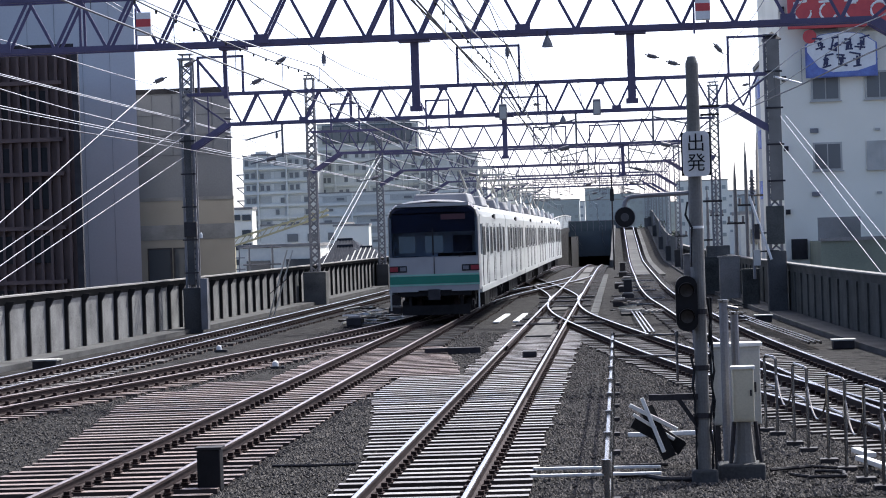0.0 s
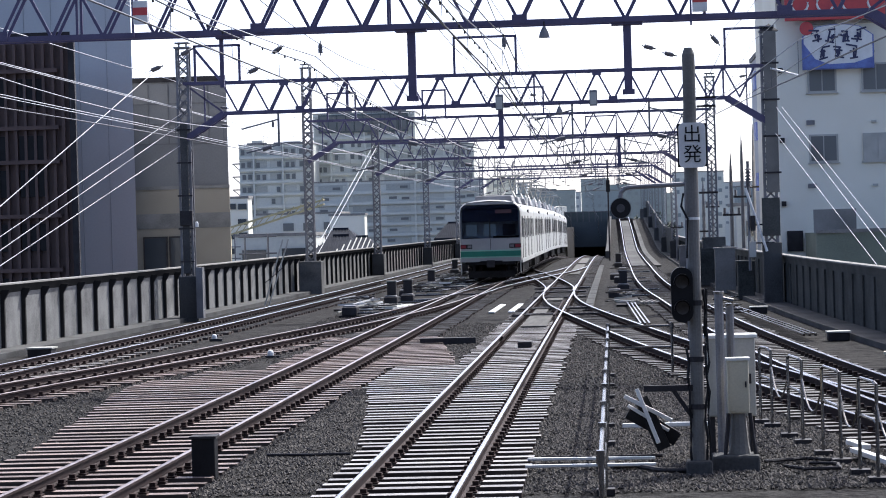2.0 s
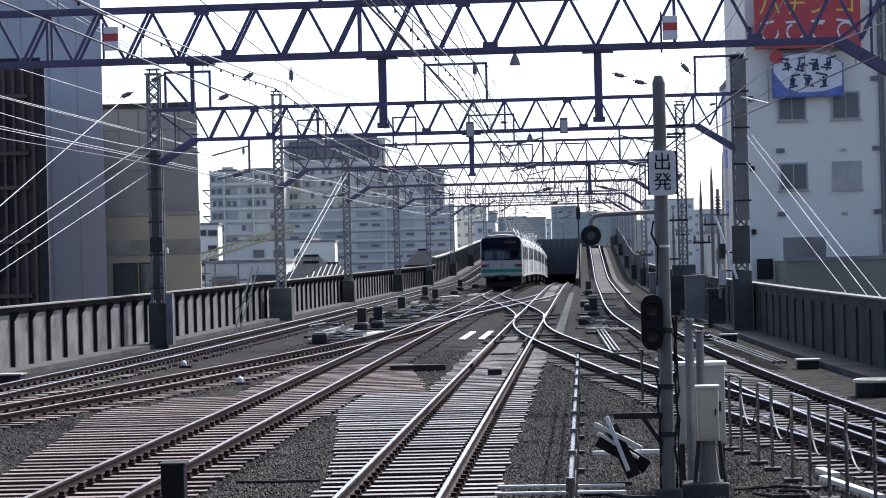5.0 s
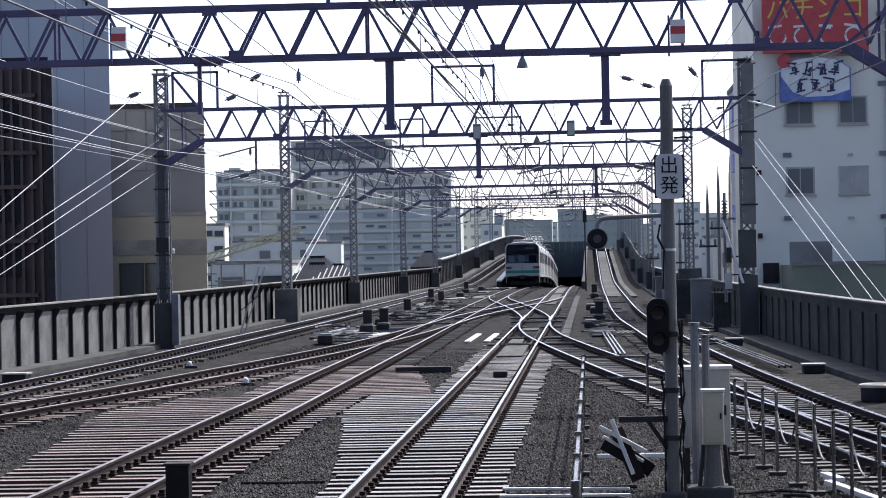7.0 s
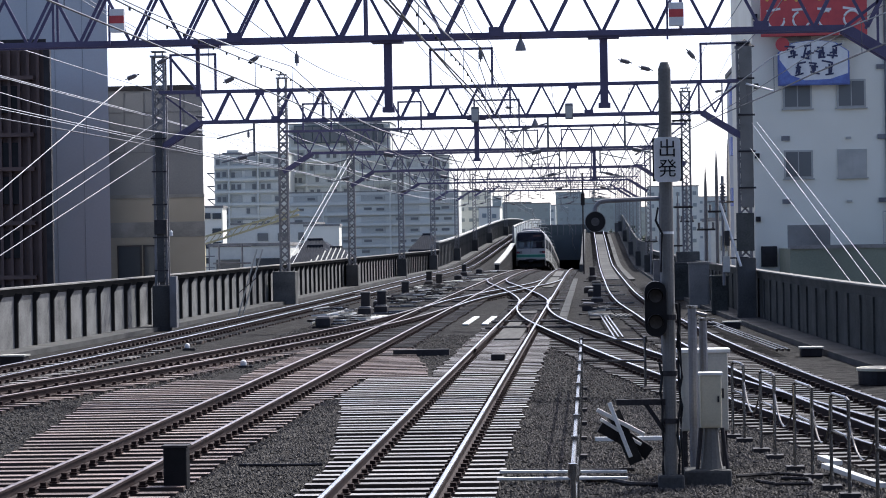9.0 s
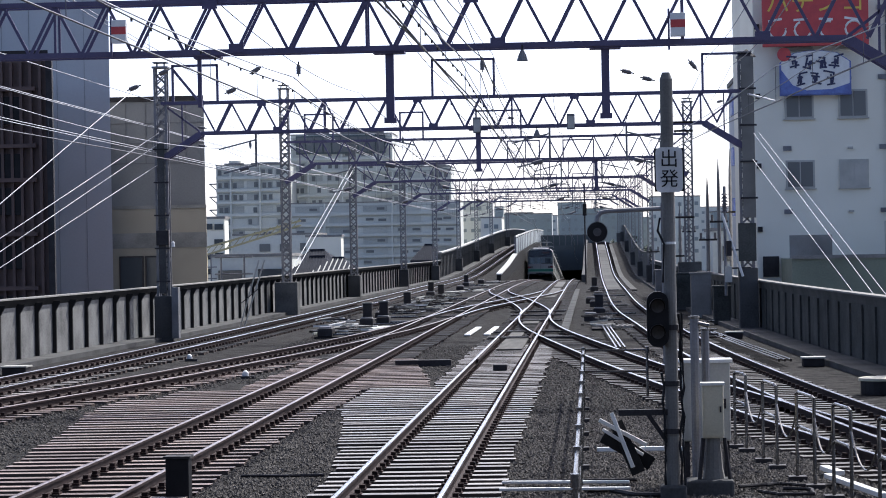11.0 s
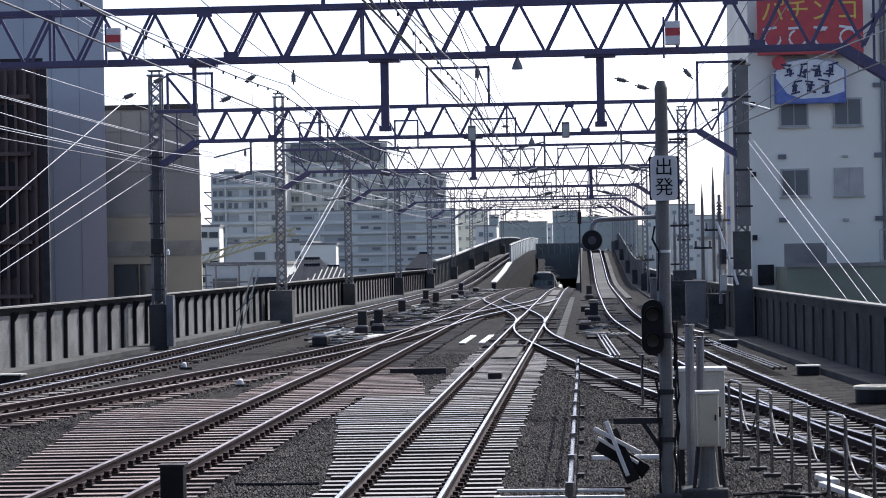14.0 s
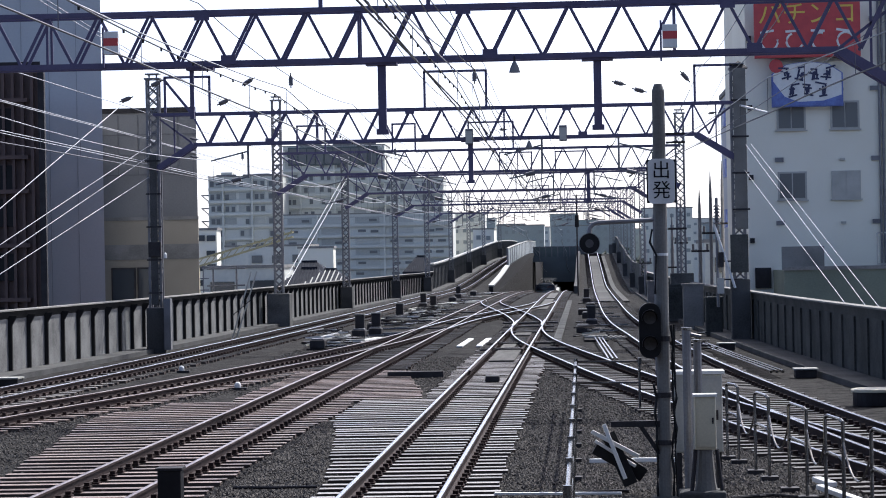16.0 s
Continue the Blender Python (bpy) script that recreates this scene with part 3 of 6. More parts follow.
def gantry(y, detail, hangers, node, up=3, frames=(), tops=(8.9, 8.8)):
    xl, xr = mast_left(y), wall_right(y) - 0.55
    z0 = climb(y) * 0.8
    a, zt = BEAM_Z + z0, BEAM_Z + z0 + TRUSS
    t = thing("catenary_gantry", "violet-grey steel lattice gantry spanning all the tracks", "gantry", "overhead line gantries")
    d = 0.42
    chords = Geo()
    inset = 1.35
    for sy in (-1, 1):
        th = 0.11 if y < 200 else 0.075
        chords.beam((xl + inset, y + sy * d / 2, a), (xr - inset, y + sy * d / 2, a), 0.09, th)
        chords.beam((xl, y + sy * d / 2, zt), (xr, y + sy * d / 2, zt), 0.08, th * 0.9)
        chords.beam((xl, y + sy * d / 2, a - 0.85), (xl + inset, y + sy * d / 2, a), 0.09, 0.2)
        chords.beam((xr, y + sy * d / 2, a - 0.85), (xr - inset, y + sy * d / 2, a), 0.09, 0.2)
    part("chord", chords, "steel", t)
    web = Geo()
    brace = [Geo().beam((0, 0, 0), (s * PANEL / 2, 0, TRUSS), 0.06, 0.03, (0, 1, 0)).mesh("brace", "steel") for s in (1, -1)]
    bar = Geo().beam((0, 0, 0), (0, 0, TRUSS), 0.05, 0.03, (0, 1, 0)).mesh("upright", "steel")
    plate = Geo().box((0, 0, 0), (0.30, 0.02, 0.18)).mesh("gusset", "steel")
    x = node + math.ceil((xl + inset * 0.6 - node) / PANEL) * PANEL
    i = 0
    while x < xr - inset * 0.5:
        for sy in (-1, 1):
            yy = y + sy * d / 2
            for k in (0, 1):
                if k == 1 and sy > 0:
                    continue
                if detail:
                    ob = new("brace", brace[k])
                    ob.parent, ob.location = t, (x, yy, a)
                elif sy < 0:
                    web.beam((x, y, a), (x + (PANEL / 2 if k == 0 else -PANEL / 2), y, zt), 0.06 if y < 200 else 0.04, 0.04, (0, 1, 0))
            if i % 6 == up:
                if detail:
                    ob = new("upright", bar)
                    ob.parent, ob.location = t, (x + PANEL / 2, yy, a)
                elif sy < 0:
                    web.beam((x + PANEL / 2, y, a), (x + PANEL / 2, y, zt), 0.05, 0.04, (0, 1, 0))
        if detail and i % 5 == 2:
            for px, pz in ((x, a + 0.07), (x - PANEL / 2, zt - 0.07)):
                ob = new("gusset", plate)
                ob.parent, ob.location = t, (px, y - d / 2 - 0.056, pz)
        x, i = x + PANEL, i + 1
    if web.v:
        tagged(part("bracing", web, "steel", t, "zigzag bracing bars"), kind="stuff")
    for s, x in ((-1, xl), (1, xr)):
        ends = Geo()
        ends.beam((x, y, zt), (x - s * inset, y, a), 0.06, 0.03, (0, 1, 0))
        ends.beam((x - s * inset * 0.5, y, a - 0.42), (x - s * inset * 0.5, y, zt), 0.05, 0.03, (0, 1, 0))
        part("end_brace", ends, "steel", t)
    for x0, x1 in frames:
        fr = Geo()
        for x in (x0, x1):
            fr.beam((x, y, zt), (x, y, zt + 1.25), 0.08)
        fr.beam((x0 - 0.04, y, zt + 1.25), (x1 + 0.04, y, zt + 1.25), 0.08)
        part("top_frame", fr, "steel", t, "square frame standing on the beam")
    for x, top, foot in ((xl - 0.02, tops[0], 1.5), (xr + 0.02, tops[1], 2.1)):
        lattice_mast(t, x, y, (climb_a(y) if x < 0 else climb(y)) - 0.2, z0 + top, foot)
    if y > 60:
        for line, zf in ((LINE_A, climb_a), (LINE_C, dip), (LINE_D, dip), (LINE_F, climb)):
            x, s = line(y), (1 if line in (LINE_A, LINE_D) else -1)
            c = part("cantilever", Geo().beam((x + s * 1.0, y, a), (x + s * 1.0, y, a - 1.15), 0.07).beam((x + s * 1.0, y, a - 0.25), (x - s * 0.25, y, a - 0.55), 0.05).beam((x + s * 1.0, y, a - 1.1), (x - s * 0.1, y, a - 1.35), 0.05), "steel_grey", t, "slanting pull-off arm")
            part("arm_insulator", Geo().tube([(x + s * 0.75, y, a - 1.16), (x + s * 0.45, y, a - 1.23)], 0.075, 8), "insulator", c)
    for x in hangers:
        h = part("drop_post", Geo().box((x, y, a - 0.72), (0.16, 0.16, 1.35)), "steel", t, "thick hanging support post")
        part("cap_plate", Geo().box((x, y, a - 0.075), (0.62, 0.4, 0.05)), "steel", h)
        part("bracket", Geo().box((x, y, a - 1.42), (0.24, 0.24, 0.10)), "steel", h)
    return t


GANTRIES = [50.2, 84.0, 116.0, 150.0, 186.0, 222.0, 258.0, 294.0, 330.0, 366.0]
HANG = {50.2: (-3.95, 0.33), 84.0: (-3.7,), 116.0: (0.25,)}
FRAMES = {50.2: ((-5.15, -3.0),), 84.0: ((-5.2, -3.15), (3.75, 4.95), (-13.9, -12.4)), 116.0: ((-5.2, -3.15), (-8.7, -7.65), (-13.1, -11.8))}
TOPS = {84.0: (8.95, 8.85), 116.0: (10.2, 9.2)}
NODE = {50.2: -6.98, 84.0: -12.45}
for gy in GANTRIES:
    gantry(gy, gy < 100, HANG.get(gy, ()), NODE.get(gy, -6.6), 3, FRAMES.get(gy, ((-4.9, -3.0), (-1.6, 0.2))), TOPS.get(gy, (8.9, 8.8)))


ob = thing("drop_bar", "slim steel bar hanging from the gantry beam", "bracket", at=(-7.76, 50.2, 6.66))
part("bar", Geo().beam((0, 0, 0), (0, 0, -1.02), 0.08, 0.08, (0, 1, 0)), "steel", ob)
part("plate", Geo().box((0.18, 0, -0.03), (0.55, 0.3, 0.05)), "steel", ob)
ob = thing("frame_brace", "slanting brace from the mast down to the gantry beam", "bracket", at=(-13.95, 84.0, 0))
part("brace", Geo().beam((0, 0, 8.95), (0.95, 0, 7.76), 0.09, 0.06, (0, 1, 0)), "steel", ob)


# ---- the train ----
def rounded(w, z0, z1, r, n=5):
    """Half-width profile of the car body, rounded at the roof."""
    pts = [(-w, z0)]
    for i in range(n + 1):
        a = math.pi - i * math.pi / 2 / n
        pts.append((-w + r + r * math.cos(a), z1 - r + r * math.sin(a)))
    pts += [(-x, z) for x, z in pts[::-1]]
    return pts


def train_car(tail):
    c = thing("train_car", "commuter train car, bright steel side with many doors" if not tail else "tail car of a commuter train, dark windscreen above a green stripe", "train", "cars of the train")
    L, W = 17.9, 1.43
    y0 = 0.35 if tail else 0.12
    body = Geo()
    prof = [(-W, 0.98), (-W, 3.18), (-W + 0.05, 3.36), (-W + 0.17, 3.5), (-0.8, 3.62), (0, 3.68), (0.8, 3.62), (W - 0.17, 3.5), (W - 0.05, 3.36), (W, 3.18), (W, 0.98)]
    n = len(prof)
    body.add([(x, y, z) for y in ((1.7 if tail else y0), L) for x, z in prof], [(i, i + 1, n + i + 1, n + i) for i in range(n - 1)] + [(n - 1, 0, n, 2 * n - 1), tuple(n + i for i in range(n))] + ([] if tail else [tuple(range(n))]))
    part("body", body, "car_side", c)
    roof = Geo()
    rp = [(-W + 0.12, 3.47), (-0.8, 3.635), (0, 3.695), (0.8, 3.635), (W - 0.12, 3.47)]
    roof.add([(x, y, z) for y in (y0 + 0.15, L - 0.05) for x, z in rp], [(i, i + 1, 5 + i + 1, 5 + i) for i in range(4)])
    part("roof", roof, "car_roof", c, "dusty grey roof")
    for k in (0.28, 0.72):
        ac = part("cooling_unit", Geo().add([(sx * (0.95 - q * 0.12), y0 + L * k + sy * (1.7 - q * 0.2), 3.62 + q * 0.36) for q in (0, 1) for sy in (-1, 1) for sx in (-1, 1)],
                  [(0, 2, 3, 1), (4, 5, 7, 6), (0, 1, 5, 4), (2, 6, 7, 3), (0, 4, 6, 2), (1, 3, 7, 5)]), "car_roof", c, "boxy roof cooling unit", bevel=0.05)
        gl = Geo()
        for j in range(7):
            gl.box((0, y0 + L * k - 1.2 + j * 0.4, 3.985), (1.4, 0.12, 0.02))
        part("grille", gl, "iron", ac)
    # doors and windows on both sides
    door_w = 1.3
    for s in (-1, 1):
        for dy in (4.6, 9.1, 13.6):
            door = part("door", Geo().box((s * (W + 0.004), dy, 2.02), (0.016, door_w, 1.92)), "car_side", c)
            part("door_gap", Geo().box((s * (W + 0.010), dy, 2.0), (0.018, 0.15, 1.95)), "black", door)
            for e in (-door_w / 2 - 0.02, door_w / 2 + 0.02):
                part("door_edge", Geo().box((s * (W + 0.006), dy + e, 2.02), (0.016, 0.06, 1.94)), "black", door)
            for e in (-0.33, 0.33):
                part("door_window", Geo().box((s * (W + 0.012), dy + e, 2.45), (0.014, 0.36, 0.8)), "glass", door)
        for wy in (2.3, 6.85, 11.35, 15.9):
            win = part("window", Geo().box((s * (W + 0.006), wy, 2.42), (0.02, 1.55, 0.98)), "car_side", c, "side window with two panes")
            for e in (-0.38, 0.38):
                part("pane", Geo().box((s * (W + 0.014), wy + e, 2.42), (0.016, 0.62, 0.9)), "black", win)
        if tail:
            part("cab_door", Geo().box((s * (W + 0.008), 1.5, 2.0), (0.02, 0.06, 1.95)), "black", c)
        part("side_lamp", Geo().box((s * (W + 0.02), 8.0, 3.22), (0.05, 0.16, 0.10)), "black", c)
        part("destination_box", Geo().box((s * (W + 0.01), 9.4, 3.22), (0.03, 0.8, 0.17)), "black", c)
        part("sill_beam", Geo().box((s * (W - 0.03), L / 2 + y0 / 2, 0.92), (0.1, L - y0 - 0.1, 0.18)), "car_side", c)
    # underfloor gear and bogies
    und = Geo()
    rnd = random.Random(5)
    y = 4.6
    while y < 13:
        ln = rnd.uniform(0.7, 1.7)
        for s in (-1, 1):
            und.box((s * 0.85, y + ln / 2, 0.62), (0.85, ln - 0.15, rnd.uniform(0.45, 0.6)))
        y += ln
    und.box((0, L / 2, 0.86), (2.4, L - 1.0, 0.14))
    part("underfloor_gear", und, "under", c, "sooty equipment boxes")
    for by in (2.5, 15.3):
        bg = Geo()
        for s in (-1, 1):
            bg.box((s * 1.0, by, 0.52), (0.16, 2.9, 0.22)).box((s * 1.0, by, 0.72), (0.24, 0.7, 0.3))
            for e in (-1.05, 1.05):
                bg.box((s * 1.0, by + e, 0.43), (0.26, 0.3, 0.3))
        bg.box((0, by, 0.55), (1.9, 0.4, 0.25))
        bogie = part("bogie", bg, "under", c)
        for e in (-1.05, 1.05):
            for s in (-1, 1):
                part("wheel", Geo().tube([(s * 0.51, by + e, 0.435), (s * 0.64, by + e, 0.435)], 0.43, 18), "rail", bogie)
    if tail:
        # the rounded front: panels set proud of one another
        f = Geo()
        pr = [(-1.4, 0.95), (-1.4, 3.2), (-1.33, 3.42), (-1.15, 3.58), (-0.7, 3.68), (0, 3.72), (0.7, 3.68), (1.15, 3.58), (1.33, 3.42), (1.4, 3.2), (1.4, 0.95)]
        m = len(pr)
        rings = []
        for yy, k in ((0.36, 1.02), (0.12, 1.0), (0.05, 0.985)):
            rings += [(x * k, yy, 2.2 + (z - 2.2) * k) for x, z in pr]
        f.add(rings, [(q * m + i, q * m + i + 1, (q + 1) * m + i + 1, (q + 1) * m + i) for q in range(2) for i in range(m - 1)])
        # the closed lower half of the mask and the rim round the screen
        f.span(-1.36, 1.36, 0.05, 0.12, 0.95, 1.99)
        f.span(-1.36, -1.30, 0.05, 0.12, 1.99, 3.2).span(1.30, 1.36, 0.05, 0.12, 1.99, 3.2).span(-1.1, 1.1, 0.06, 0.12, 3.53, 3.64)
        front = part("front", f, "car_front", c, "grey rounded front mask")
        g = Geo()
        gp = []
        for cx, cz, a0 in ((1.37 - 0.4, 3.46 - 0.38, 0), (-1.37 + 0.4, 3.46 - 0.38, 90), (-1.37 + 0.06, 1.98 + 0.06, 180), (1.37 - 0.06, 1.98 + 0.06, 270)):
            r = 0.38 if a0 < 180 else 0.06
            gp += [(cx + r * math.cos(radians(a0 + k * 18)), cz + r * math.sin(radians(a0 + k * 18))) for k in range(6)]
        gp = [(x, z + (0.07 * (1 - (x / 1.37) ** 2) if z > 3.0 else 0.0)) for x, z in gp]
        gp = gp[:6] + [(0.5, 3.52), (0.0, 3.53), (-0.5, 3.52)] + gp[6:]
        q = len(gp)
        g.add([(x, yy, z) for yy in (0.06, 0.03) for x, z in gp], [tuple(range(q)), tuple(q + i for i in range(q))] + [(i, (i + 1) % q, q + (i + 1) % q, q + i) for i in range(q)])
        ws = part("windscreen", g, "glass_front", c, "full-width dark windscreen")
        for e in (-1, 1):
            a, b = sorted((e * (W - 0.05), e * W))
            for q0, q1, r0, r1 in ((0.35, 1.7, 0.98, 2.0), (0.35, 1.7, 2.95, 3.25), (0.35, 0.52, 2.0, 2.95), (1.4, 1.7, 2.0, 2.95)):
                part("cab_panel", Geo().span(a, b, q0, q1, r0, r1), "car_side", c)
            part("cab_side_window", Geo().span(e * (W - 0.03) - 0.006, e * (W - 0.03) + 0.006, 0.52, 1.4, 2.0, 2.95), "glass_front", c)
        part("cab_roof", Geo().add([(x, y, z) for y in (0.33, 1.72) for x, z in prof[1:-1]], [(i, i + 1, len(prof) - 2 + i + 1, len(prof) - 2 + i) for i in range(len(prof) - 3)]), "car_side", c)
        cab = part("cab_partition", Geo().span(-1.38, 1.38, 1.62, 1.68, 1.0, 3.45), "white", c, "pale partition behind the driver's seat")
        # two of the panes glow, added to lift the dark cab
        for x, w in ((-0.95, 0.5), (-0.1, 0.55), (0.8, 0.6)):
            part("cab_window", Geo().span(x - w / 2, x + w / 2, 1.59, 1.62, 2.1, 2.62), "blind_navy" if x > 0.5 else "cab_glow", cab, "" if x > 0.5 else "glowing pane added to brighten the windscreen")
        part("cab_desk", Geo().span(0.1, 1.3, 0.35, 0.8, 1.3, 2.08).span(-1.3, -0.5, 0.3, 0.7, 1.3, 2.0), "under", c, "dark driving desk")
        part("cab_ceiling", Geo().span(-1.3, 1.3, 0.13, 1.6, 3.3, 3.34), "car_roof", c)
        part("blind", Geo().span(-1.28, 1.28, 0.13, 0.16, 2.74, 3.5), "blind_navy", c, "dark header band behind the screen")
        part("pillar", Geo().box((-0.02, 0.028, 2.45), (0.05, 0.01, 0.85)), "black", ws)
        part("destination_display", Geo().box((0.62, 0.024, 3.2), (0.75, 0.01, 0.17)), "display", ws, "unlit destination display")
        part("wiper", Geo().beam((0.78, 0.0, 1.96), (1.12, 0.0, 2.3), 0.025), "black", ws)
        part("stripe", Geo().box((0, 0.03, 1.27), (2.77, 0.03, 0.24)), "green", c, "green waist stripe")
        part("stripe_edge", Geo().box((0, 0.03, 1.42), (2.77, 0.03, 0.05)), "green_pale", c)
        part("stripe_edge", Geo().box((0, 0.03, 1.12), (2.77, 0.03, 0.05)), "green_pale", c)
        part("seam", Geo().box((0, 0.04, 1.7), (0.02, 0.03, 0.52)), "black", c)
        for s in (-1, 1):
            hl = part("lamp_case", Geo().box((s * 1.12, 0.035, 1.62), (0.54, 0.04, 0.2)), "black", c, bevel=0.02)
            part("tail_lamp", Geo().box((s * 1.25, 0.01, 1.62), (0.24, 0.02, 0.14)), "lamp_red", hl, "lit red tail lamp")
            part("headlamp", Geo().box((s * 0.97, 0.01, 1.62), (0.18, 0.02, 0.12)), "steel_grey", hl, "unlit headlamp")
            part("step_panel", Geo().box((s * 0.95, 0.08, 0.98), (0.85, 0.1, 0.14)), "car_front", c)
            part("grab_rail", Geo().tube([(s * 1.36, -0.02, 0.95), (s * 1.36, -0.04, 0.35)], 0.025, 6), "cabinet", c)
        cp = part("coupler", Geo().tube([(0, 0.3, 0.82), (0, -0.25, 0.82)], 0.17, 10).box((0, -0.3, 0.82), (0.36, 0.16, 0.32)), "iron", c, "heavy knuckle coupler")
        part("buffer_beam", Geo().box((0, 0.25, 0.88), (2.2, 0.25, 0.22)), "under", c)
        part("obstacle_guard", Geo().box((0, 0.35, 0.33), (2.1, 0.08, 0.3)).box((-0.8, 0.4, 0.6), (0.1, 0.1, 0.4)).box((0.8, 0.4, 0.6), (0.1, 0.1, 0.4)), "under", c)
    return c


def pantograph(car, y):
    # steel arms coloured pale: their bright glints put into the colour
    p = part("pantograph", Geo().beam((-0.8, y - 0.2, 5.2), (0.8, y - 0.2, 5.2), 0.09).tube([(-0.8, y - 0.2, 5.2), (-0.98, y - 0.2, 5.11), (-1.02, y - 0.2, 4.99)], 0.03, 6).tube([(0.8, y - 0.2, 5.2), (0.98, y - 0.2, 5.11), (1.02, y - 0.2, 4.99)], 0.03, 6), "cabinet", car, "raised steel pantograph")
    for s in (-1, 1):
        part("lower_arm", Geo().beam((s * 0.55, y - 0.5, 3.75), (s * 0.2, y + 0.5, 4.4), 0.07), "cabinet", p)
        part("upper_arm", Geo().beam((s * 0.2, y + 0.5, 4.4), (s * 0.45, y - 0.2, 5.18), 0.06), "cabinet", p)
        part("base_bar", Geo().beam((s * 0.6, y - 0.7, 3.78), (s * 0.6, y + 0.7, 3.78), 0.09), "iron", p)
        for e in (-0.65, 0.65):
            part("base_insulator", Geo().tube([(s * 0.6, y + e, 3.6), (s * 0.6, y + e, 3.68), (s * 0.6, y + e, 3.76)], [0.09, 0.11, 0.06], 8), "white", p, "white porcelain foot")
    part("arrester", Geo().tube([(0.9, y + 1.3, 3.55), (0.9, y + 1.3, 4.05)], 0.08, 8), "white", p, "white surge arrester")
    part("cross_bar", Geo().beam((-0.6, y - 0.7, 3.8), (0.6, y - 0.7, 3.8), 0.07), "iron", p)
    return p


tail_car = train_car(True)
middle_car = train_car(False)
middle_pan = train_car(False)
pantograph(middle_pan, 3.0)
pantograph(middle_car, 9.0)
pantograph(middle_pan, 14.5)
for car in (tail_car, middle_car, middle_pan):
    car.scale = (1.055, 1.055, 1.055)
TRAIN = [tail_car, middle_pan, middle_car] + [copy_thing(middle_pan if i % 2 else middle_car, pose(0, 0, 0)) for i in range(3, 6)]


# ---- overhead wires ----
def catenary(name, line, zf, ys, label):
    """Contact wire, sagging messenger wire and droppers over one track."""
    c = thing(name, label, "overhead wire", "overhead wires")
    con, mes, drop = [], [], Geo()
    for i in range(len(ys) - 1):
        a, b = ys[i], ys[i + 1]
        sway = 0.18 if i % 2 else -0.18
        n = 8
        for k in range(n):
            s = k / n
            y = a + (b - a) * s
            x = line(y) + sway * (1 - 2 * s)
            z = zf(y)
            sag = 0.3 * 4 * s * (1 - s)
            con.append((x, y, z + 5.5))
            mes.append((x, y, z + 6.2 - sag))
            if y > 24:
                drop.tube([(x, y, z + 5.5), (x, y, z + 6.2 - sag)], 0.006, 4, False)
    part("contact_wire", Geo().tube(con, 0.014, 5), "wire", c)
    part("messenger_wire", Geo().tube(mes, 0.011, 5), "wire_pale", c)
    tagged(part("dropper_line", drop, "wire", c), kind="stuff")
    return c


SPANS = [8.0] + GANTRIES + [400.0]
catenary("catenary", LINE_A, climb_a, SPANS, "thin catenary wires above the outer track")
catenary("catenary", LINE_C, dip, SPANS, "thin catenary wires above the straight track")
catenary("catenary", LINE_D, dip, SPANS, "thin catenary wires above the bright straight track")
catenary("catenary", LINE_F, climb, SPANS, "thin catenary wires above the ramp track")


def span_wire(label, pts, r, mat="wire_pale", sag=0.0, name="wire", beads=False):
    out = []
    for i in range(len(pts) - 1):
        p, q = Vector(pts[i]), Vector(pts[i + 1])
        for k in range(10):
            s = k / 10
            out.append(p.lerp(q, s) - Vector((0, 0, sag * 4 * s * (1 - s))))
    out.append(Vector(pts[-1]))
    w = tagged(part(name, Geo().tube(out, r, 5), mat), label, "wire", "line side wires")
    if beads:
        me = Geo().tube([(0, 0, -0.03), (0, 0, 0.015), (0, 0, 0.03)], [0.016, 0.019, 0.01], 6).mesh("clamp", "iron")
        for k in range(2, len(out) - 1):
            for s in (0.0, 0.5):
                ob = new("clamp", me)
                ob.parent, ob.location = w, out[k].lerp(out[k - 1], s) - Vector((0, 0, 0.02))
    return w


# feeders carried along the left masts, and those above the middle of the gantries
for dx, z, r in ((-0.45, 7.9, 0.013), (-0.35, 7.0, 0.013), (-0.2, 6.92, 0.011), (-0.35, 6.2, 0.013), (-0.2, 6.1, 0.011)):
    span_wire("pale feeder cable strung along the lattice masts", [(mast_left(y) + dx, y, z + (0.5 if y < 40 else 0.0) + 0.75 * climb(y)) for y in (30.0, 84.0, 116.0, 150.0, 186.0, 222.0, 258.0)], r, "wire_pale", 0.06)
for dx in (-0.1, 0.1):
    span_wire("pale high feeder cable running down over the mast tops", [(x + dx, y, z + abs(dx) * 0.5) for x, y, z in ((-14.9, 40.0, 11.3), (-14.42, 67.0, 9.89), (-14.1, 79.0, 9.36), (-13.93, 91.5, 9.06), (-13.8, 114.0, 8.74), (-13.9, 150.0, 8.6), (-13.8, 186.0, 8.5))], 0.013, "wire_pale", 0.02)
for x, z in ((-7.6, 7.95), (-4.2, 7.9), (-3.2, 9.2), (3.9, 8.9), (4.7, 8.6), (-2.75, 6.95), (-2.1, 6.5), (-2.45, 7.3)):
    span_wire("thin dark feeder cable above the gantries", [(x, y, z) for y in (20.0, 50.2, 84.0, 116.0, 148.0, 180.0, 212.0)], 0.011, "wire", 0.35)
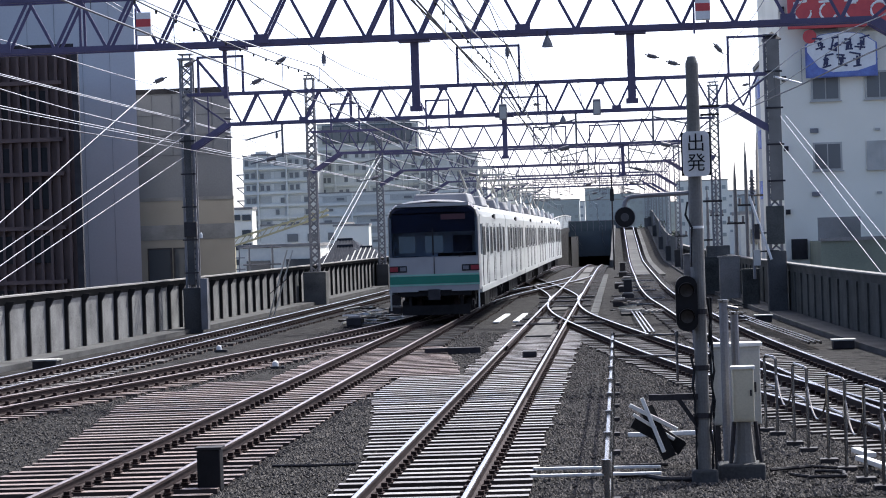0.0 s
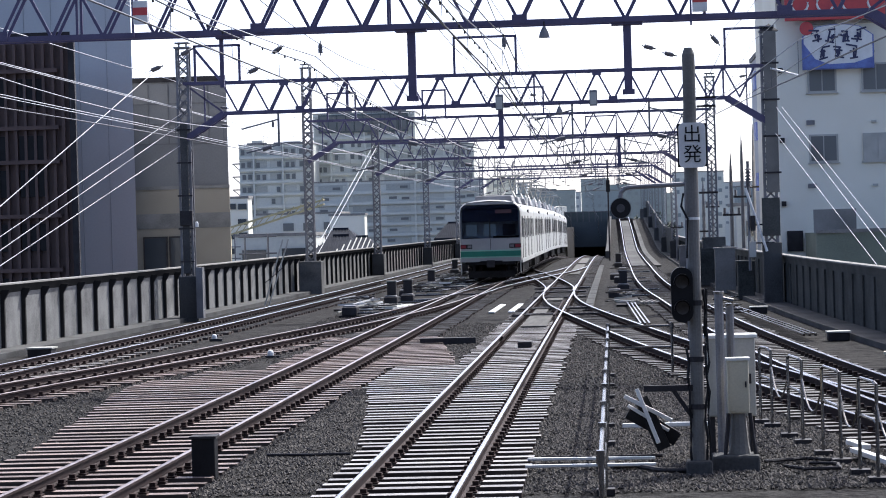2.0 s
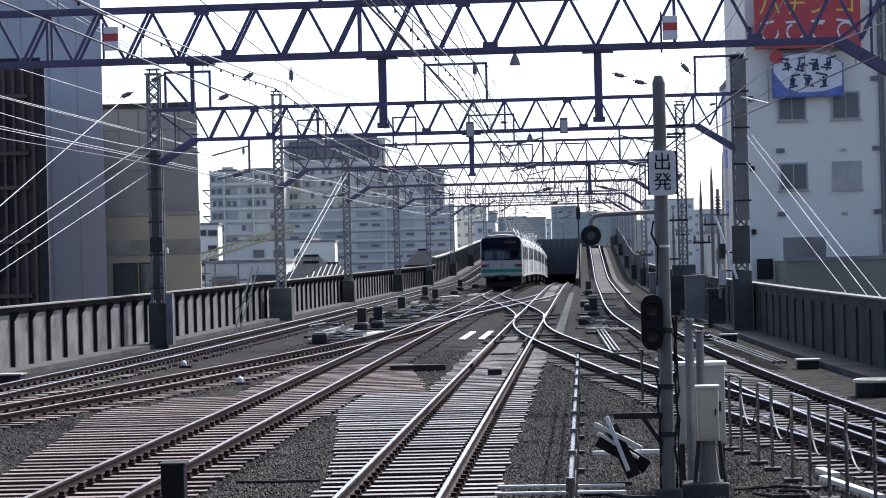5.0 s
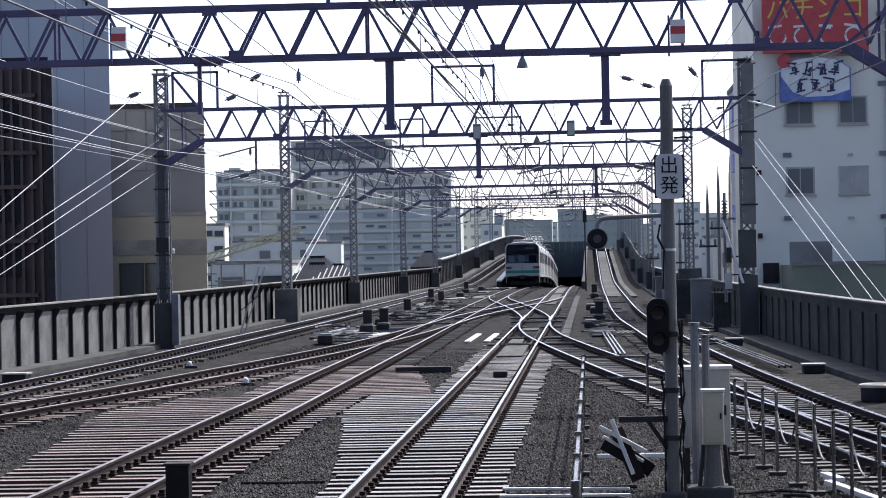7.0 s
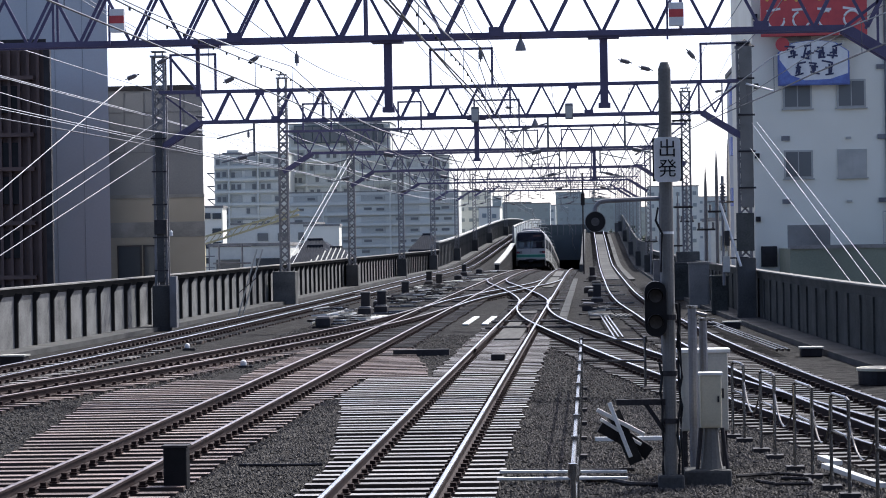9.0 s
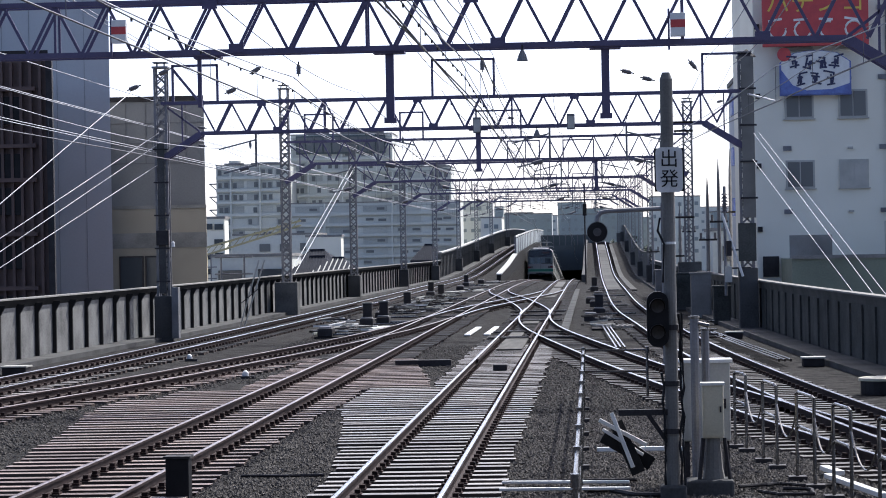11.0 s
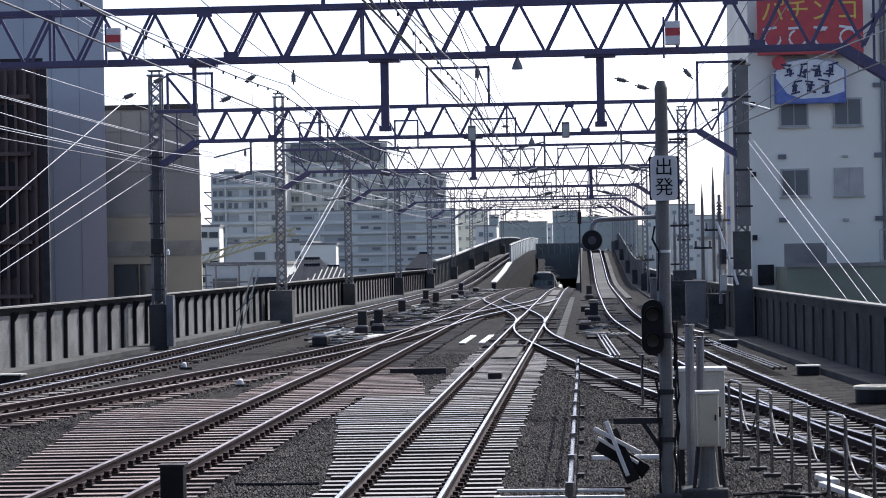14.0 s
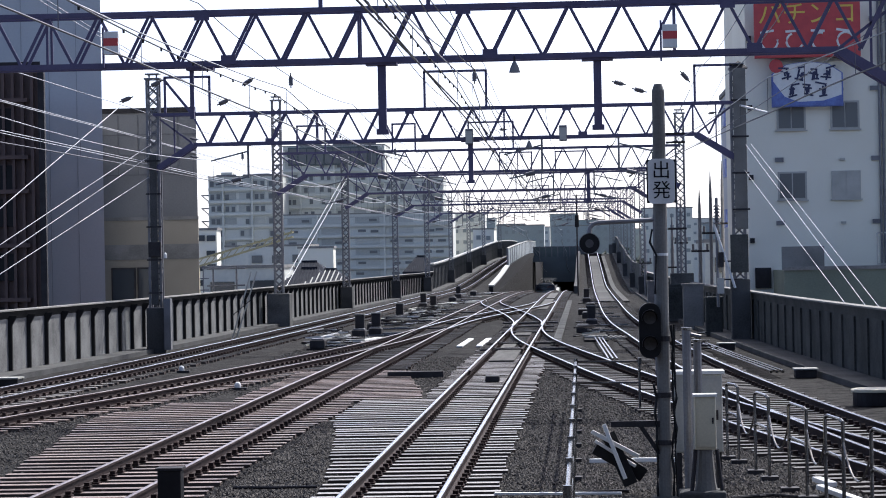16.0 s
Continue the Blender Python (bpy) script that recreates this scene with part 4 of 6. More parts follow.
# cross wires pulled over to the middle tracks
span_wire("contact wire twinned beside the bright straight track's catenary", [(-2.28, y, 5.52) for y in (8.0, 50.2, 84.0, 116.0)], 0.014, "wire", 0.0)
span_wire("messenger wire with clamps over the straight track", [(-2.45, y, 6.12) for y in (20.0, 50.2, 84.0, 116.0)], 0.012, "wire", 0.12, beads=True)
span_wire("messenger wire with clamps over the middle track", [(-6.1, y, 6.1) for y in (20.0, 50.2, 84.0, 116.0)], 0.012, "wire", 0.2, beads=True)
span_wire("slanting pull-off wire beside the mast", [(6.5, 50, 7.6), (4.0, 84, 6.5), (0.8, 116, 6.2)], 0.010, "wire", 0.05)
# stays
for z0, z1 in ((6.75, 1.07), (6.4, 0.69), (5.72, 0.39)):
    span_wire("taut bright stay wire running down from the mast", [(-14.42, 84, z0), (-18.0, 62, z1)], 0.013, name="stay")
span_wire("taut bright stay wire running down from the mast", [(-15.4, 84, 8.08), (-19.0, 62, 0.5)], 0.016, name="stay")
for dx, z0 in ((0.0, 6.4), (0.22, 6.35), (-0.05, 5.55)):
    span_wire("taut bright stay wire running down to the wall", [(5.35 + dx, 84, z0), (6.95 + dx * 1.5, 58.5, 0.75 + (z0 - 6.4) * 0.55)], 0.007, name="stay")
for dx in (-0.12, 0.12):
    span_wire("pair of stay wires from the lattice mast", [(-14.1 + dx, 150, 7.7), (-14.2 + dx, 119, 1.6)], 0.013, name="stay")


def insulator(at, tilt, label="ribbed porcelain insulator hung on the overhead wires", ln=0.2):
    ob = thing("insulator", label, "insulator", "insulators", at=at)
    ob.rotation_euler = Euler([radians(a) for a in tilt])
    rod = part("rod", Geo().tube([(0, 0, -ln * 0.75), (0, 0, ln * 0.75)], 0.014, 6), "iron", ob)
    for k in range(3):
        z = (k - 1) * ln * 0.26
        part("shed", Geo().tube([(0, 0, z - 0.045), (0, 0, z + 0.02), (0, 0, z + 0.045)], [0.05, 0.038, 0.018], 10), "insulator", ob)
    return ob


for x, y, z, tilt in ((-9.05, 50.0, 6.05, (0, 70, 0)), (-8.45, 50.0, 6.35, (0, 65, 0)), (-6.6, 50.0, 6.35, (0, 60, 0)), (-7.1, 50.0, 5.95, (0, 68, 0)), (-5.75, 50.0, 6.35, (0, 0, 0)), (-2.1, 50.0, 6.35, (0, 0, 0)),
                      (0.75, 50.0, 6.15, (0, 105, 0)), (1.15, 50.0, 6.0, (0, 105, 0)), (2.05, 50.0, 6.25, (0, 140, 0)), (-11.3, 83.8, 6.3, (0, 0, 0)), (-6.2, 83.8, 6.35, (0, 0, 0)), (-2.6, 83.8, 7.0, (0, 90, 0)),
                      (-12.9, 83.8, 6.9, (0, 100, 0)), (-12.9, 83.8, 6.3, (0, 100, 0)), (2.2, 115.8, 6.4, (0, 60, 0)), (4.3, 83.8, 7.4, (0, 80, 0)), (3.2, 83.8, 6.4, (0, 0, 0)), (-9.3, 115.8, 6.4, (0, 0, 0))):
    insulator((x, y, z), tilt)


def gantry_lamp(x, y, z):
    ob = thing("gantry_lamp", "small grey enamel lamp shade under the gantry beam", "lamp", "gantry lamps", at=(x, y, z))
    part("shade", Geo().tube([(0, 0, -0.12), (0, 0, -0.02), (0, 0, 0.1)], [0.115, 0.085, 0.03], 12), "steel_grey", ob)
    part("stem", Geo().tube([(0, 0, 0.1), (0, 0, 0.2)], 0.018, 6), "iron", ob)
    return ob


gantry_lamp(-1.3, 49.9, 6.52)
gantry_lamp(-1.75, 83.7, 6.5)


def marker_box(x, y, z, w, h):
    ob = thing("marker_box", "white box with a red band fixed to the gantry truss", "marker", "gantry markers", at=(x, y, z))
    part("box", Geo().box((0, 0, 0), (w, 0.18, h)), "white", ob, bevel=0.01)
    part("band", Geo().box((0, -0.092, 0.02), (w, 0.01, h * 0.33)), "red", ob, "red band")
    part("bracket", Geo().box((-w / 2 - 0.03, 0.05, -0.08), (0.04, 0.06, h + 0.35)), "steel", ob)
    return ob


marker_box(-9.3, 49.85, 7.16, 0.29, 0.46)
marker_box(1.76, 49.85, 7.04, 0.29, 0.46)
for x, z in ((-3.72, 6.5), (-0.62, 6.55)):
    ob = thing("gantry_cabinet", "small grey box hung on the gantry beam", "box", "gantry boxes", at=(x, 83.6, z + 0.28))
    part("case", Geo().box((0, 0, 0), (0.26, 0.2, 0.52)), "steel_grey", ob, bevel=0.02)
    part("cover", Geo().box((0, -0.105, -0.02), (0.2, 0.01, 0.4)), "cabinet", ob)


# ---- the starting signal pole and its cabinets ----
def lettering(text, size, mat, parent, m, depth=0.004):
    cu = bpy.data.curves.new("letters", "FONT")
    cu.body, cu.size, cu.extrude, cu.align_x, cu.align_y = text, size, depth, "CENTER", "CENTER"
    tmp = bpy.data.objects.new("letters", cu)
    scene.collection.objects.link(tmp)
    dg = bpy.context.evaluated_depsgraph_get()
    me = bpy.data.meshes.new_from_object(tmp.evaluated_get(dg))
    bpy.data.objects.remove(tmp)
    me.materials.clear()
    me.materials.append(M[mat])
    ob = new("letters", me)
    ob.parent, ob.matrix_basis = parent, m
    return ob


def rounded_plate(w, h, r, t):
    pts = []
    for sx, sz, a0 in ((1, 1, 0), (-1, 1, 90), (-1, -1, 180), (1, -1, 270)):
        pts += [(sx * (w / 2 - r) + r * math.cos(radians(a0 + 18 * k)), sz * (h / 2 - r) + r * math.sin(radians(a0 + 18 * k))) for k in range(6)]
    n = len(pts)
    return Geo().add([(x, y, z) for y in (-t / 2, t / 2) for x, z in pts], [tuple(range(n)), tuple(n + i for i in range(n))] + [(i, (i + 1) % n, n + (i + 1) % n, n + i) for i in range(n)])


def signal_pole():
    p = thing("signal_pole", "tall grey signal pole with a white departure plate", "signal", at=(0.89, 29.4, -0.2))
    part("pole", Geo().tube([(0, 0, 0), (0, 0, 2.2), (0, 0, 4.85), (0, 0, 4.93)], [0.076, 0.076, 0.074, 0.045], 16), "pole", p)
    part("lower_sleeve", Geo().tube([(0, 0, 0), (0, 0, 1.85)], 0.075, 16), "panel_mid", p, "dark painted lower part")
    part("band", Geo().tube([(0, 0, 2.94), (0, 0, 2.97)], 0.08, 16), "white", p, "pale clamp band")
    for z in (1.95, 1.3, 0.75):
        part("clamp", Geo().tube([(0, 0, z), (0, 0, z + 0.06)], 0.097, 16), "iron", p)
    pl = part("plate", rounded_plate(0.31, 0.52, 0.06, 0.012), "white", p, "white departure plate with rounded corners")
    pl.location = (0.015, -0.11, 3.80)
    for ch, z in (("出", 0.115), ("発", -0.115)):
        lettering(ch, 0.22, "black", pl, pose(0, -0.009, z, 90, 0, 0))
    part("plate_bracket", Geo().box((0.015, -0.09, 3.80), (0.34, 0.03, 0.5)), "black", p)
    head = rounded_plate(0.25, 0.64, 0.12, 0.2)
    h = part("signal_head", head, "black", p, "black signal head with two round lenses")
    h.location = (-0.15, -0.12, 2.08)
    for z in (0.15, -0.15):
        part("lens", Geo().tube([(0, -0.10, z), (0, -0.115, z)], 0.075, 16), "lamp_off", h)
        hood = Geo()
        ring = [(0.095 * math.cos(radians(a)), 0.095 * math.sin(radians(a))) for a in range(-20, 201, 20)]
        k = len(ring)
        hood.add([(x, y, z + zz) for y in (-0.10, -0.24) for x, zz in ring] + [(x * 0.93, y, z + zz * 0.93) for y in (-0.10, -0.24) for x, zz in ring],
                 [(i, i + 1, k + i + 1, k + i) for i in range(k - 1)] + [(2 * k + i, 3 * k + i, 3 * k + i + 1, 2 * k + i + 1) for i in range(k - 1)] + [(k + i, k + i + 1, 3 * k + i + 1, 3 * k + i) for i in range(k - 1)])
        part("hood", hood, "black", h)
    rnd = random.Random(3)
    for dx in (0.10, 0.125, -0.1):
        pts = [(dx + 0.02 * rnd.uniform(-1, 1), -0.06 + 0.015 * rnd.uniform(-1, 1), 0.1 + k * 0.17) for k in range(13 if dx > 0 else 9)]
        part("cable", Geo().tube(pts, 0.016, 6), "black", p)
    part("cable", Geo().tube([(-0.1, -0.05, 3.25), (-0.13, -0.05, 3.1), (-0.06, -0.08, 2.95), (-0.08, -0.09, 2.5)], 0.014, 6), "black", p)
    arm = part("arm", Geo().beam((0, -0.02, 1.0), (-0.62, -0.02, 1.0), 0.07, 0.07), "iron", p, "horizontal bracket arm")
    part("strut", Geo().beam((-0.06, -0.02, 0.65), (-0.28, -0.02, 0.98), 0.05), "iron", arm)
    part("footing", Geo().box((0.0, 0, 0.06), (0.3, 0.3, 0.2)), "concrete_dark", p, bevel=0.03)
    for z in (3.25, 4.25, 4.35):
        part("rung", Geo().tube([(0.08, 0, z), (0.3, 0, z)], 0.014, 6), "iron", p)


signal_pole()


def relay_cabinet():
    c = thing("relay_cabinet", "pale grey steel relay cabinet on legs beside the signal pole", "cabinet", at=(1.35, 31.0, -0.2))
    part("case", Geo().box((0, 0, 1.02), (0.58, 0.4, 0.95)), "cabinet", c, bevel=0.015)
    part("roof", Geo().box((0, 0, 1.515), (0.64, 0.46, 0.04)), "white", c, "overhanging lid")
    part("door", Geo().box((0.02, -0.208, 1.0), (0.5, 0.014, 0.86)), "cabinet", c)
    part("handle", Geo().box((0.22, -0.222, 1.0), (0.03, 0.02, 0.12)), "iron", c)
    for x in (-0.24, 0.24):
        part("leg", Geo().box((x, 0, 0.27), (0.06, 0.3, 0.56)), "iron", c)


relay_cabinet()


def junction_box():
    c = thing("junction_box", "cream enamelled junction box on a flared pedestal", "box", at=(1.38, 29.85, -0.2))
    b = part("case", Geo().box((0, 0, 0.97), (0.25, 0.22, 0.62)), "cabinet_cream", c, bevel=0.012)
    part("lid", Geo().box((0, 0, 1.295), (0.28, 0.26, 0.03)), "white", b, "pale overhanging lid")
    part("door", Geo().box((0.005, -0.115, 0.97), (0.21, 0.012, 0.56)), "cabinet_cream", b)
    part("latch", Geo().box((0.085, -0.127, 1.0), (0.02, 0.014, 0.07)), "iron", b)
    part("pedestal", Geo().tube([(0, 0, 0.1), (0, 0, 0.3), (0, 0, 0.66)], [0.15, 0.11, 0.08], 12), "pole", c, "flared grey pedestal")
    for x in (-0.12, 0.13):
        part("conduit", Geo().tube([(x, -0.05, 0.66), (x * 1.2, -0.06, 0.4), (x * 1.5, -0.1, 0.1)], 0.025, 6), "iron", c)
    part("footing", Geo().box((-0.05, 0, 0.05), (0.55, 0.5, 0.26)), "concrete_dark", c, "dark concrete block", bevel=0.03)


junction_box()


def stub_post(x, y, top, r, label):
    p = thing("pipe_post", label, "post", "pipe posts", at=(x, y, -0.2))
    part("post", Geo().tube([(0, 0, 0), (0, 0, top)], r, 10), "steel_grey", p)
    part("cap", Geo().tube([(0, 0, top), (0, 0, top + 0.03)], r * 1.25, 10), "pipe", p)
    return p


ps = stub_post(1.20, 30.3, 2.05, 0.055, "grey pipe post with a short arm beside the cabinet")
part("arm", Geo().tube([(0, 0, 2.0), (0.17, -0.02, 1.96)], 0.03, 8), "pipe", ps)
stub_post(1.33, 30.4, 1.9, 0.05, "plain grey pipe post beside the cabinet")


def repeater_signal():
    p = thing("repeater_signal", "round black signal disc hung from a bent pipe arm", "signal", at=(1.70, 60.0, -0.2))
    part("post", Geo().tube([(0, 0, 0), (0, 0, 3.9)], 0.07, 10), "steel_grey", p)
    part("arm", Geo().tube([(0, 0, 3.78), (-1.35, 0, 3.74), (-1.47, 0, 3.71), (-1.55, 0, 3.62), (-1.57, 0, 3.5)], 0.055, 8), "steel_grey", p, "bent pipe arm")
    d = part("disc", Geo().tube([(-1.57, -0.06, 3.25), (-1.57, 0.04, 3.25)], 0.235, 28), "black", p, "round black disc")
    part("rim", Geo().tube([(-1.57, 0.02, 3.25), (-1.57, 0.06, 3.25)], 0.25, 28), "steel_grey", d)
    part("lens", Geo().tube([(-1.57, -0.062, 3.25), (-1.57, -0.075, 3.25)], 0.10, 16), "lamp_off", d)


tp = thing("slender_post", "slender dark post with a small lamp case between the tracks", "post", at=(-0.5, 190.0, -0.2))
part("post", Geo().tube([(0, 0, 0), (0, 0, 7.6)], 0.06, 8), "iron", tp)
part("lamp_case", Geo().box((0, -0.05, 5.6), (0.3, 0.3, 0.9)), "black", tp, bevel=0.03)
repeater_signal()


# ---- pipe fences ----
def pipe_fence(label, pts, top, mids, r, posts):
    f = thing("pipe_fence", label, "fence", "pipe fences")
    for z in [top] + mids:
        part("rail", Geo().tube([(x, y, z - 0.2) for x, y in pts], r, 8), "pipe", f)
    for i in range(len(pts) - 1):
        n = posts[i]
        for k in range(n + (i == len(pts) - 2)):
            s = k / n
            x, y = pts[i][0] + (pts[i + 1][0] - pts[i][0]) * s, pts[i][1] + (pts[i + 1][1] - pts[i][1]) * s
            po = part("post", Geo().tube([(x, y, -0.2), (x, y, top - 0.2 + 0.03)], r * 1.05, 8), "pipe", f)
            part("coupling", Geo().tube([(x, y, top - 0.26), (x, y, top - 0.14)], r * 1.7, 8), "pipe", po)
            part("base_plate", Geo().box((x, y, -0.17), (0.2, 0.2, 0.07)), "iron", po)
    return f


pipe_fence("galvanised pipe railing beside the straight track", [(-0.18, 21.5), (-0.2, 48.0), (1.0, 48.0)], 0.95, [0.55], 0.024, (9, 1))
HOOPS = [(1.99, 36.3, 2.11, 35.6), (2.23, 33.9, 2.34, 32.9), (2.47, 31.3, 2.59, 30.2), (2.69, 28.9, 2.80, 28.0), (2.95, 26.6, 3.06, 25.6), (3.19, 24.3, 3.30, 23.3)]
for i, (x0, y0, x1, y1) in enumerate(HOOPS):
    h = thing("hoop_barrier", "galvanised pipe hoop barrier with a slack chain", "barrier", "hoop barriers")
    for x, y in ((x0, y0), (x1, y1)):
        po = part("post", Geo().tube([(x, y, -0.2), (x, y, 0.88)], 0.021, 8), "pipe", h)
        part("base_plate", Geo().box((x, y, -0.17), (0.22, 0.22, 0.07)), "iron", po)
    for z in (0.9, 0.48):
        part("crossbar", Geo().tube([(x0, y0, z - 0.03), (x0 + 0.02, y0 - 0.08, z), (x1 - 0.02, y1 + 0.08, z), (x1, y1, z - 0.03)], 0.021, 8), "pipe", h)
    if i < len(HOOPS) - 1:
        x2, y2 = HOOPS[i + 1][:2]
        part("chain", Geo().tube([(x1 + (x2 - x1) * s / 10, y1 + (y2 - y1) * s / 10, 0.66 - 1.5 * (s / 10) * (1 - s / 10)) for s in range(11)], 0.013, 6), "pipe", h, "slack safety chain")


# ---- trackside clutter ----
def plank(name, label, p, q, w, h, mat, z=-0.12, category="beam"):
    ob = thing(name, label, category)
    part("board", Geo().beam((*p, z), (*q, z), w, h), mat, ob, bevel=0.008)
    return ob


plank("cable_trough", "long pale trough lid lying across the ballast", (-1.15, 30.0), (0.4, 29.95), 0.07, 0.035, "white", -0.13, "trough")
plank("cable_trough", "long pale trough lid lying across the ballast", (-1.15, 30.9), (0.4, 30.75), 0.07, 0.035, "white", -0.13, "trough")
plank("timber", "pale timber lying on the ballast", (0.02, 35.3), (0.62, 35.25), 0.07, 0.06, "white", -0.1)
plank("timber", "pale timber lying on the ballast", (0.62, 35.35), (1.3, 35.3), 0.07, 0.06, "white", -0.1)
plank("cable_duct", "dark low duct between the straight tracks", (-4.95, 63.0), (-3.55, 63.0), 0.28, 0.16, "iron", -0.12, "duct")
for x0 in (-4.17, -3.52):
    plank("concrete_slab", "long bright concrete slab between the straight tracks", (x0 - 0.02, 83.8), (x0 + 0.02, 91.6), 0.2, 0.05, "white", -0.165, "slab")
for i in range(14):
    plank("walkway_board", "pale grey walkway board beside the straight track", (-1.0, 84 + i * 6.0), (-1.0, 89.7 + i * 6.0), 0.30, 0.06, "concrete_dark", -0.17, "board")
ob = thing("track_magnet", "small dark box fixed between the rails", "magnet", at=(-2.2, 59.4, -0.08))
part("case", Geo().box((0, 0, 0), (0.33, 0.5, 0.14)), "iron", ob, bevel=0.02)
part("mount", Geo().box((0, 0, -0.1), (0.45, 0.3, 0.06)), "steel_grey", ob)
ob = thing("marker_post", "short black box post beside the rail", "post", at=(-4.98, 30.0, -0.2))
part("case", Geo().box((0, 0, 0.25), (0.28, 0.26, 0.5)), "black", ob, bevel=0.015)
part("cap", Geo().box((0, 0, 0.51), (0.32, 0.3, 0.03)), "iron", ob)


def crossed_boards():
    c = thing("crossed_boards", "dismantled white crossed boards with black bars beneath on the ballast", "sign board", at=(0.42, 31.0, -0.05))
    for p, q in (((-0.22, 0, 0.74), (0.03, -0.1, 0.08)), ((-0.37, -0.05, 0.66), (0.2, 0.05, 0.34))):
        b = part("board", Geo().beam(p, q, 0.05, 0.04, (0, 1, 0)), "white", c, "white enamelled board", bevel=0.006)
    part("board", Geo().beam((-0.33, 0.02, 0.54), (0.16, 0.06, 0.22), 0.04, 0.04, (0, 1, 0)), "white", c, bevel=0.006)
    for p, q in (((-0.17, 0.08, 0.62), (0.10, 0.0, 0.0)), ((-0.33, 0.05, 0.46), (0.25, 0.12, 0.12)), ((-0.02, 0.1, 0.3), (0.26, 0.1, 0.1))):
        part("black_bar", Geo().beam(p, q, 0.17, 0.05, (0, 1, 0)), "black", c, "black bar beneath the white boards")
    return c


crossed_boards()


def switch_machine(x, y, rz=0.0, tall=False):
    ob = thing("switch_machine", "dark steel switch machine with pull rods beside the rails", "switch machine", "switch machines", at=(x, y, -0.2))
    ob.rotation_euler = Euler((0, 0, radians(rz)))
    part("case", Geo().box((0, 0, 0.2), (0.5, 0.9, 0.28)), "iron", ob, bevel=0.03)
    part("lid", Geo().box((0, -0.1, 0.36), (0.42, 0.5, 0.06)), "steel_grey", ob, bevel=0.015)
    for dy in (-0.2, 0.2):
        part("rod", Geo().tube([(0.2, dy, 0.12), (1.5, dy, 0.12)], 0.03, 6), "pipe", ob)
    if tall:
        part("post", Geo().box((0, 0.2, 0.5), (0.34, 0.3, 0.8)), "iron", ob, bevel=0.02)
        part("cap", Geo().box((0, 0.2, 0.92), (0.40, 0.36, 0.05)), "concrete", ob)


for x, y, tall in ((-8.5, 95, True), (-8.05, 97, True), (-8.6, 117, True), (-8.9, 84, False), (-8.7, 104, False), (-8.3, 128, False), (-8.4, 140, True), (-0.1, 96, False), (0.25, 104, True), (-0.1, 125, False), (0.1, 118, False), (-9.1, 110, False)):
    switch_machine(x, y, 0, tall)
for i, (x, y) in enumerate(((-9.3, 88), (-9.0, 91), (-9.2, 100), (-8.6, 123), (-8.8, 133), (-9.0, 86), (-8.4, 112))):
    plank("pull_rod", "bright steel pull rod lying among the switch gear", (x - 0.5, y), (x + 0.9, y + 1.5), 0.10, 0.05, "pipe", -0.08, "rod")
rnd = random.Random(21)
for i in range(26):
    x, y = rnd.uniform(-9.6, -7.9), rnd.uniform(82, 150)
    plank("pull_rod", "short steel rod among the switch gear", (x, y), (x + rnd.uniform(0.4, 1.3), y + rnd.uniform(-1.0, 2.5)), rnd.uniform(0.06, 0.14), 0.05, rnd.choice(("pipe", "cabinet", "iron", "concrete")), -0.1, "rod")
for i in range(18):
    x, y = rnd.uniform(-0.5, 0.5), rnd.uniform(84, 170)
    plank("pull_rod", "short steel rod beside the walkway", (x, y), (x + rnd.uniform(0.3, 0.9), y + rnd.uniform(-0.8, 1.5)), rnd.uniform(0.06, 0.14), 0.05, rnd.choice(("pipe", "iron", "concrete", "iron")), -0.1, "rod")
# extra rods at random, pale ones coloured to stand for ground glints
for i in range(44):
    x, y = rnd.uniform(-10.2, -7.6), rnd.uniform(118, 215)
    plank("pull_rod", "short steel rod among the switch gear", (x, y), (x + rnd.uniform(0.3, 1.3), y + rnd.uniform(-2.0, 3.5)), rnd.uniform(0.06, 0.16), 0.06, rnd.choice(("pipe", "cabinet", "iron", "concrete", "white")), -0.1, "rod")
for x, y, tall in ((-9.6, 150, True), (-8.9, 170, False), (-9.3, 186, True), (-8.8, 200, False), (0.3, 140, False), (0.1, 158, True)):
    switch_machine(x, y, 0, tall)
# rods that tie the switch blades together, under the crossing rails
for x0, x1, y in ((-3.3, -0.2, 78.5), (-3.3, -0.9, 84.0), (-3.2, -1.2, 96.5), (-3.4, -1.3, 104.0), (-3.6, -1.2, 110.0), (-6.9, -5.2, 104.0), (-7.0, -5.0, 112.0), (-7.0, -4.6, 122.0), (-6.8, -4.0, 134.0)):
    plank("stretcher_bar", "dark stretcher bar tying the switch rails", (x0, y), (x1, y + 0.2), 0.16, 0.06, "iron", -0.1, "bar")
    plank("stretcher_bar", "bright worn stretcher bar tying the switch rails", (x0 - (0.6 if x0 < -4 else 0.0), y + 0.7), (x1, y + 0.8), 0.07, 0.05, "pipe", -0.09, "bar")
for i in range(7):
    plank("grating_bar", "pale concrete bar of a stepped cover", (0.55 + i * 0.17, 88.0), (0.35 + i * 0.17, 90.4), 0.06, 0.08, "concrete", -0.12, "bar")
for i in range(3):
    plank("signal_conduit", "long pale conduit pipe beside the ramp track", (4.35 + i * 0.14 - 0.0, 60.0), (3.45 + i * 0.14, 80.0), 0.06, 0.07, "pipe", 0.05 - 0.1, "conduit")
    plank("rod_line", "bright rod line running beside the ramp track", (0.62 + i * 0.12, 70.0), (0.30 + i * 0.12, 90.0), 0.05, 0.05, "pipe", -0.1, "rod")
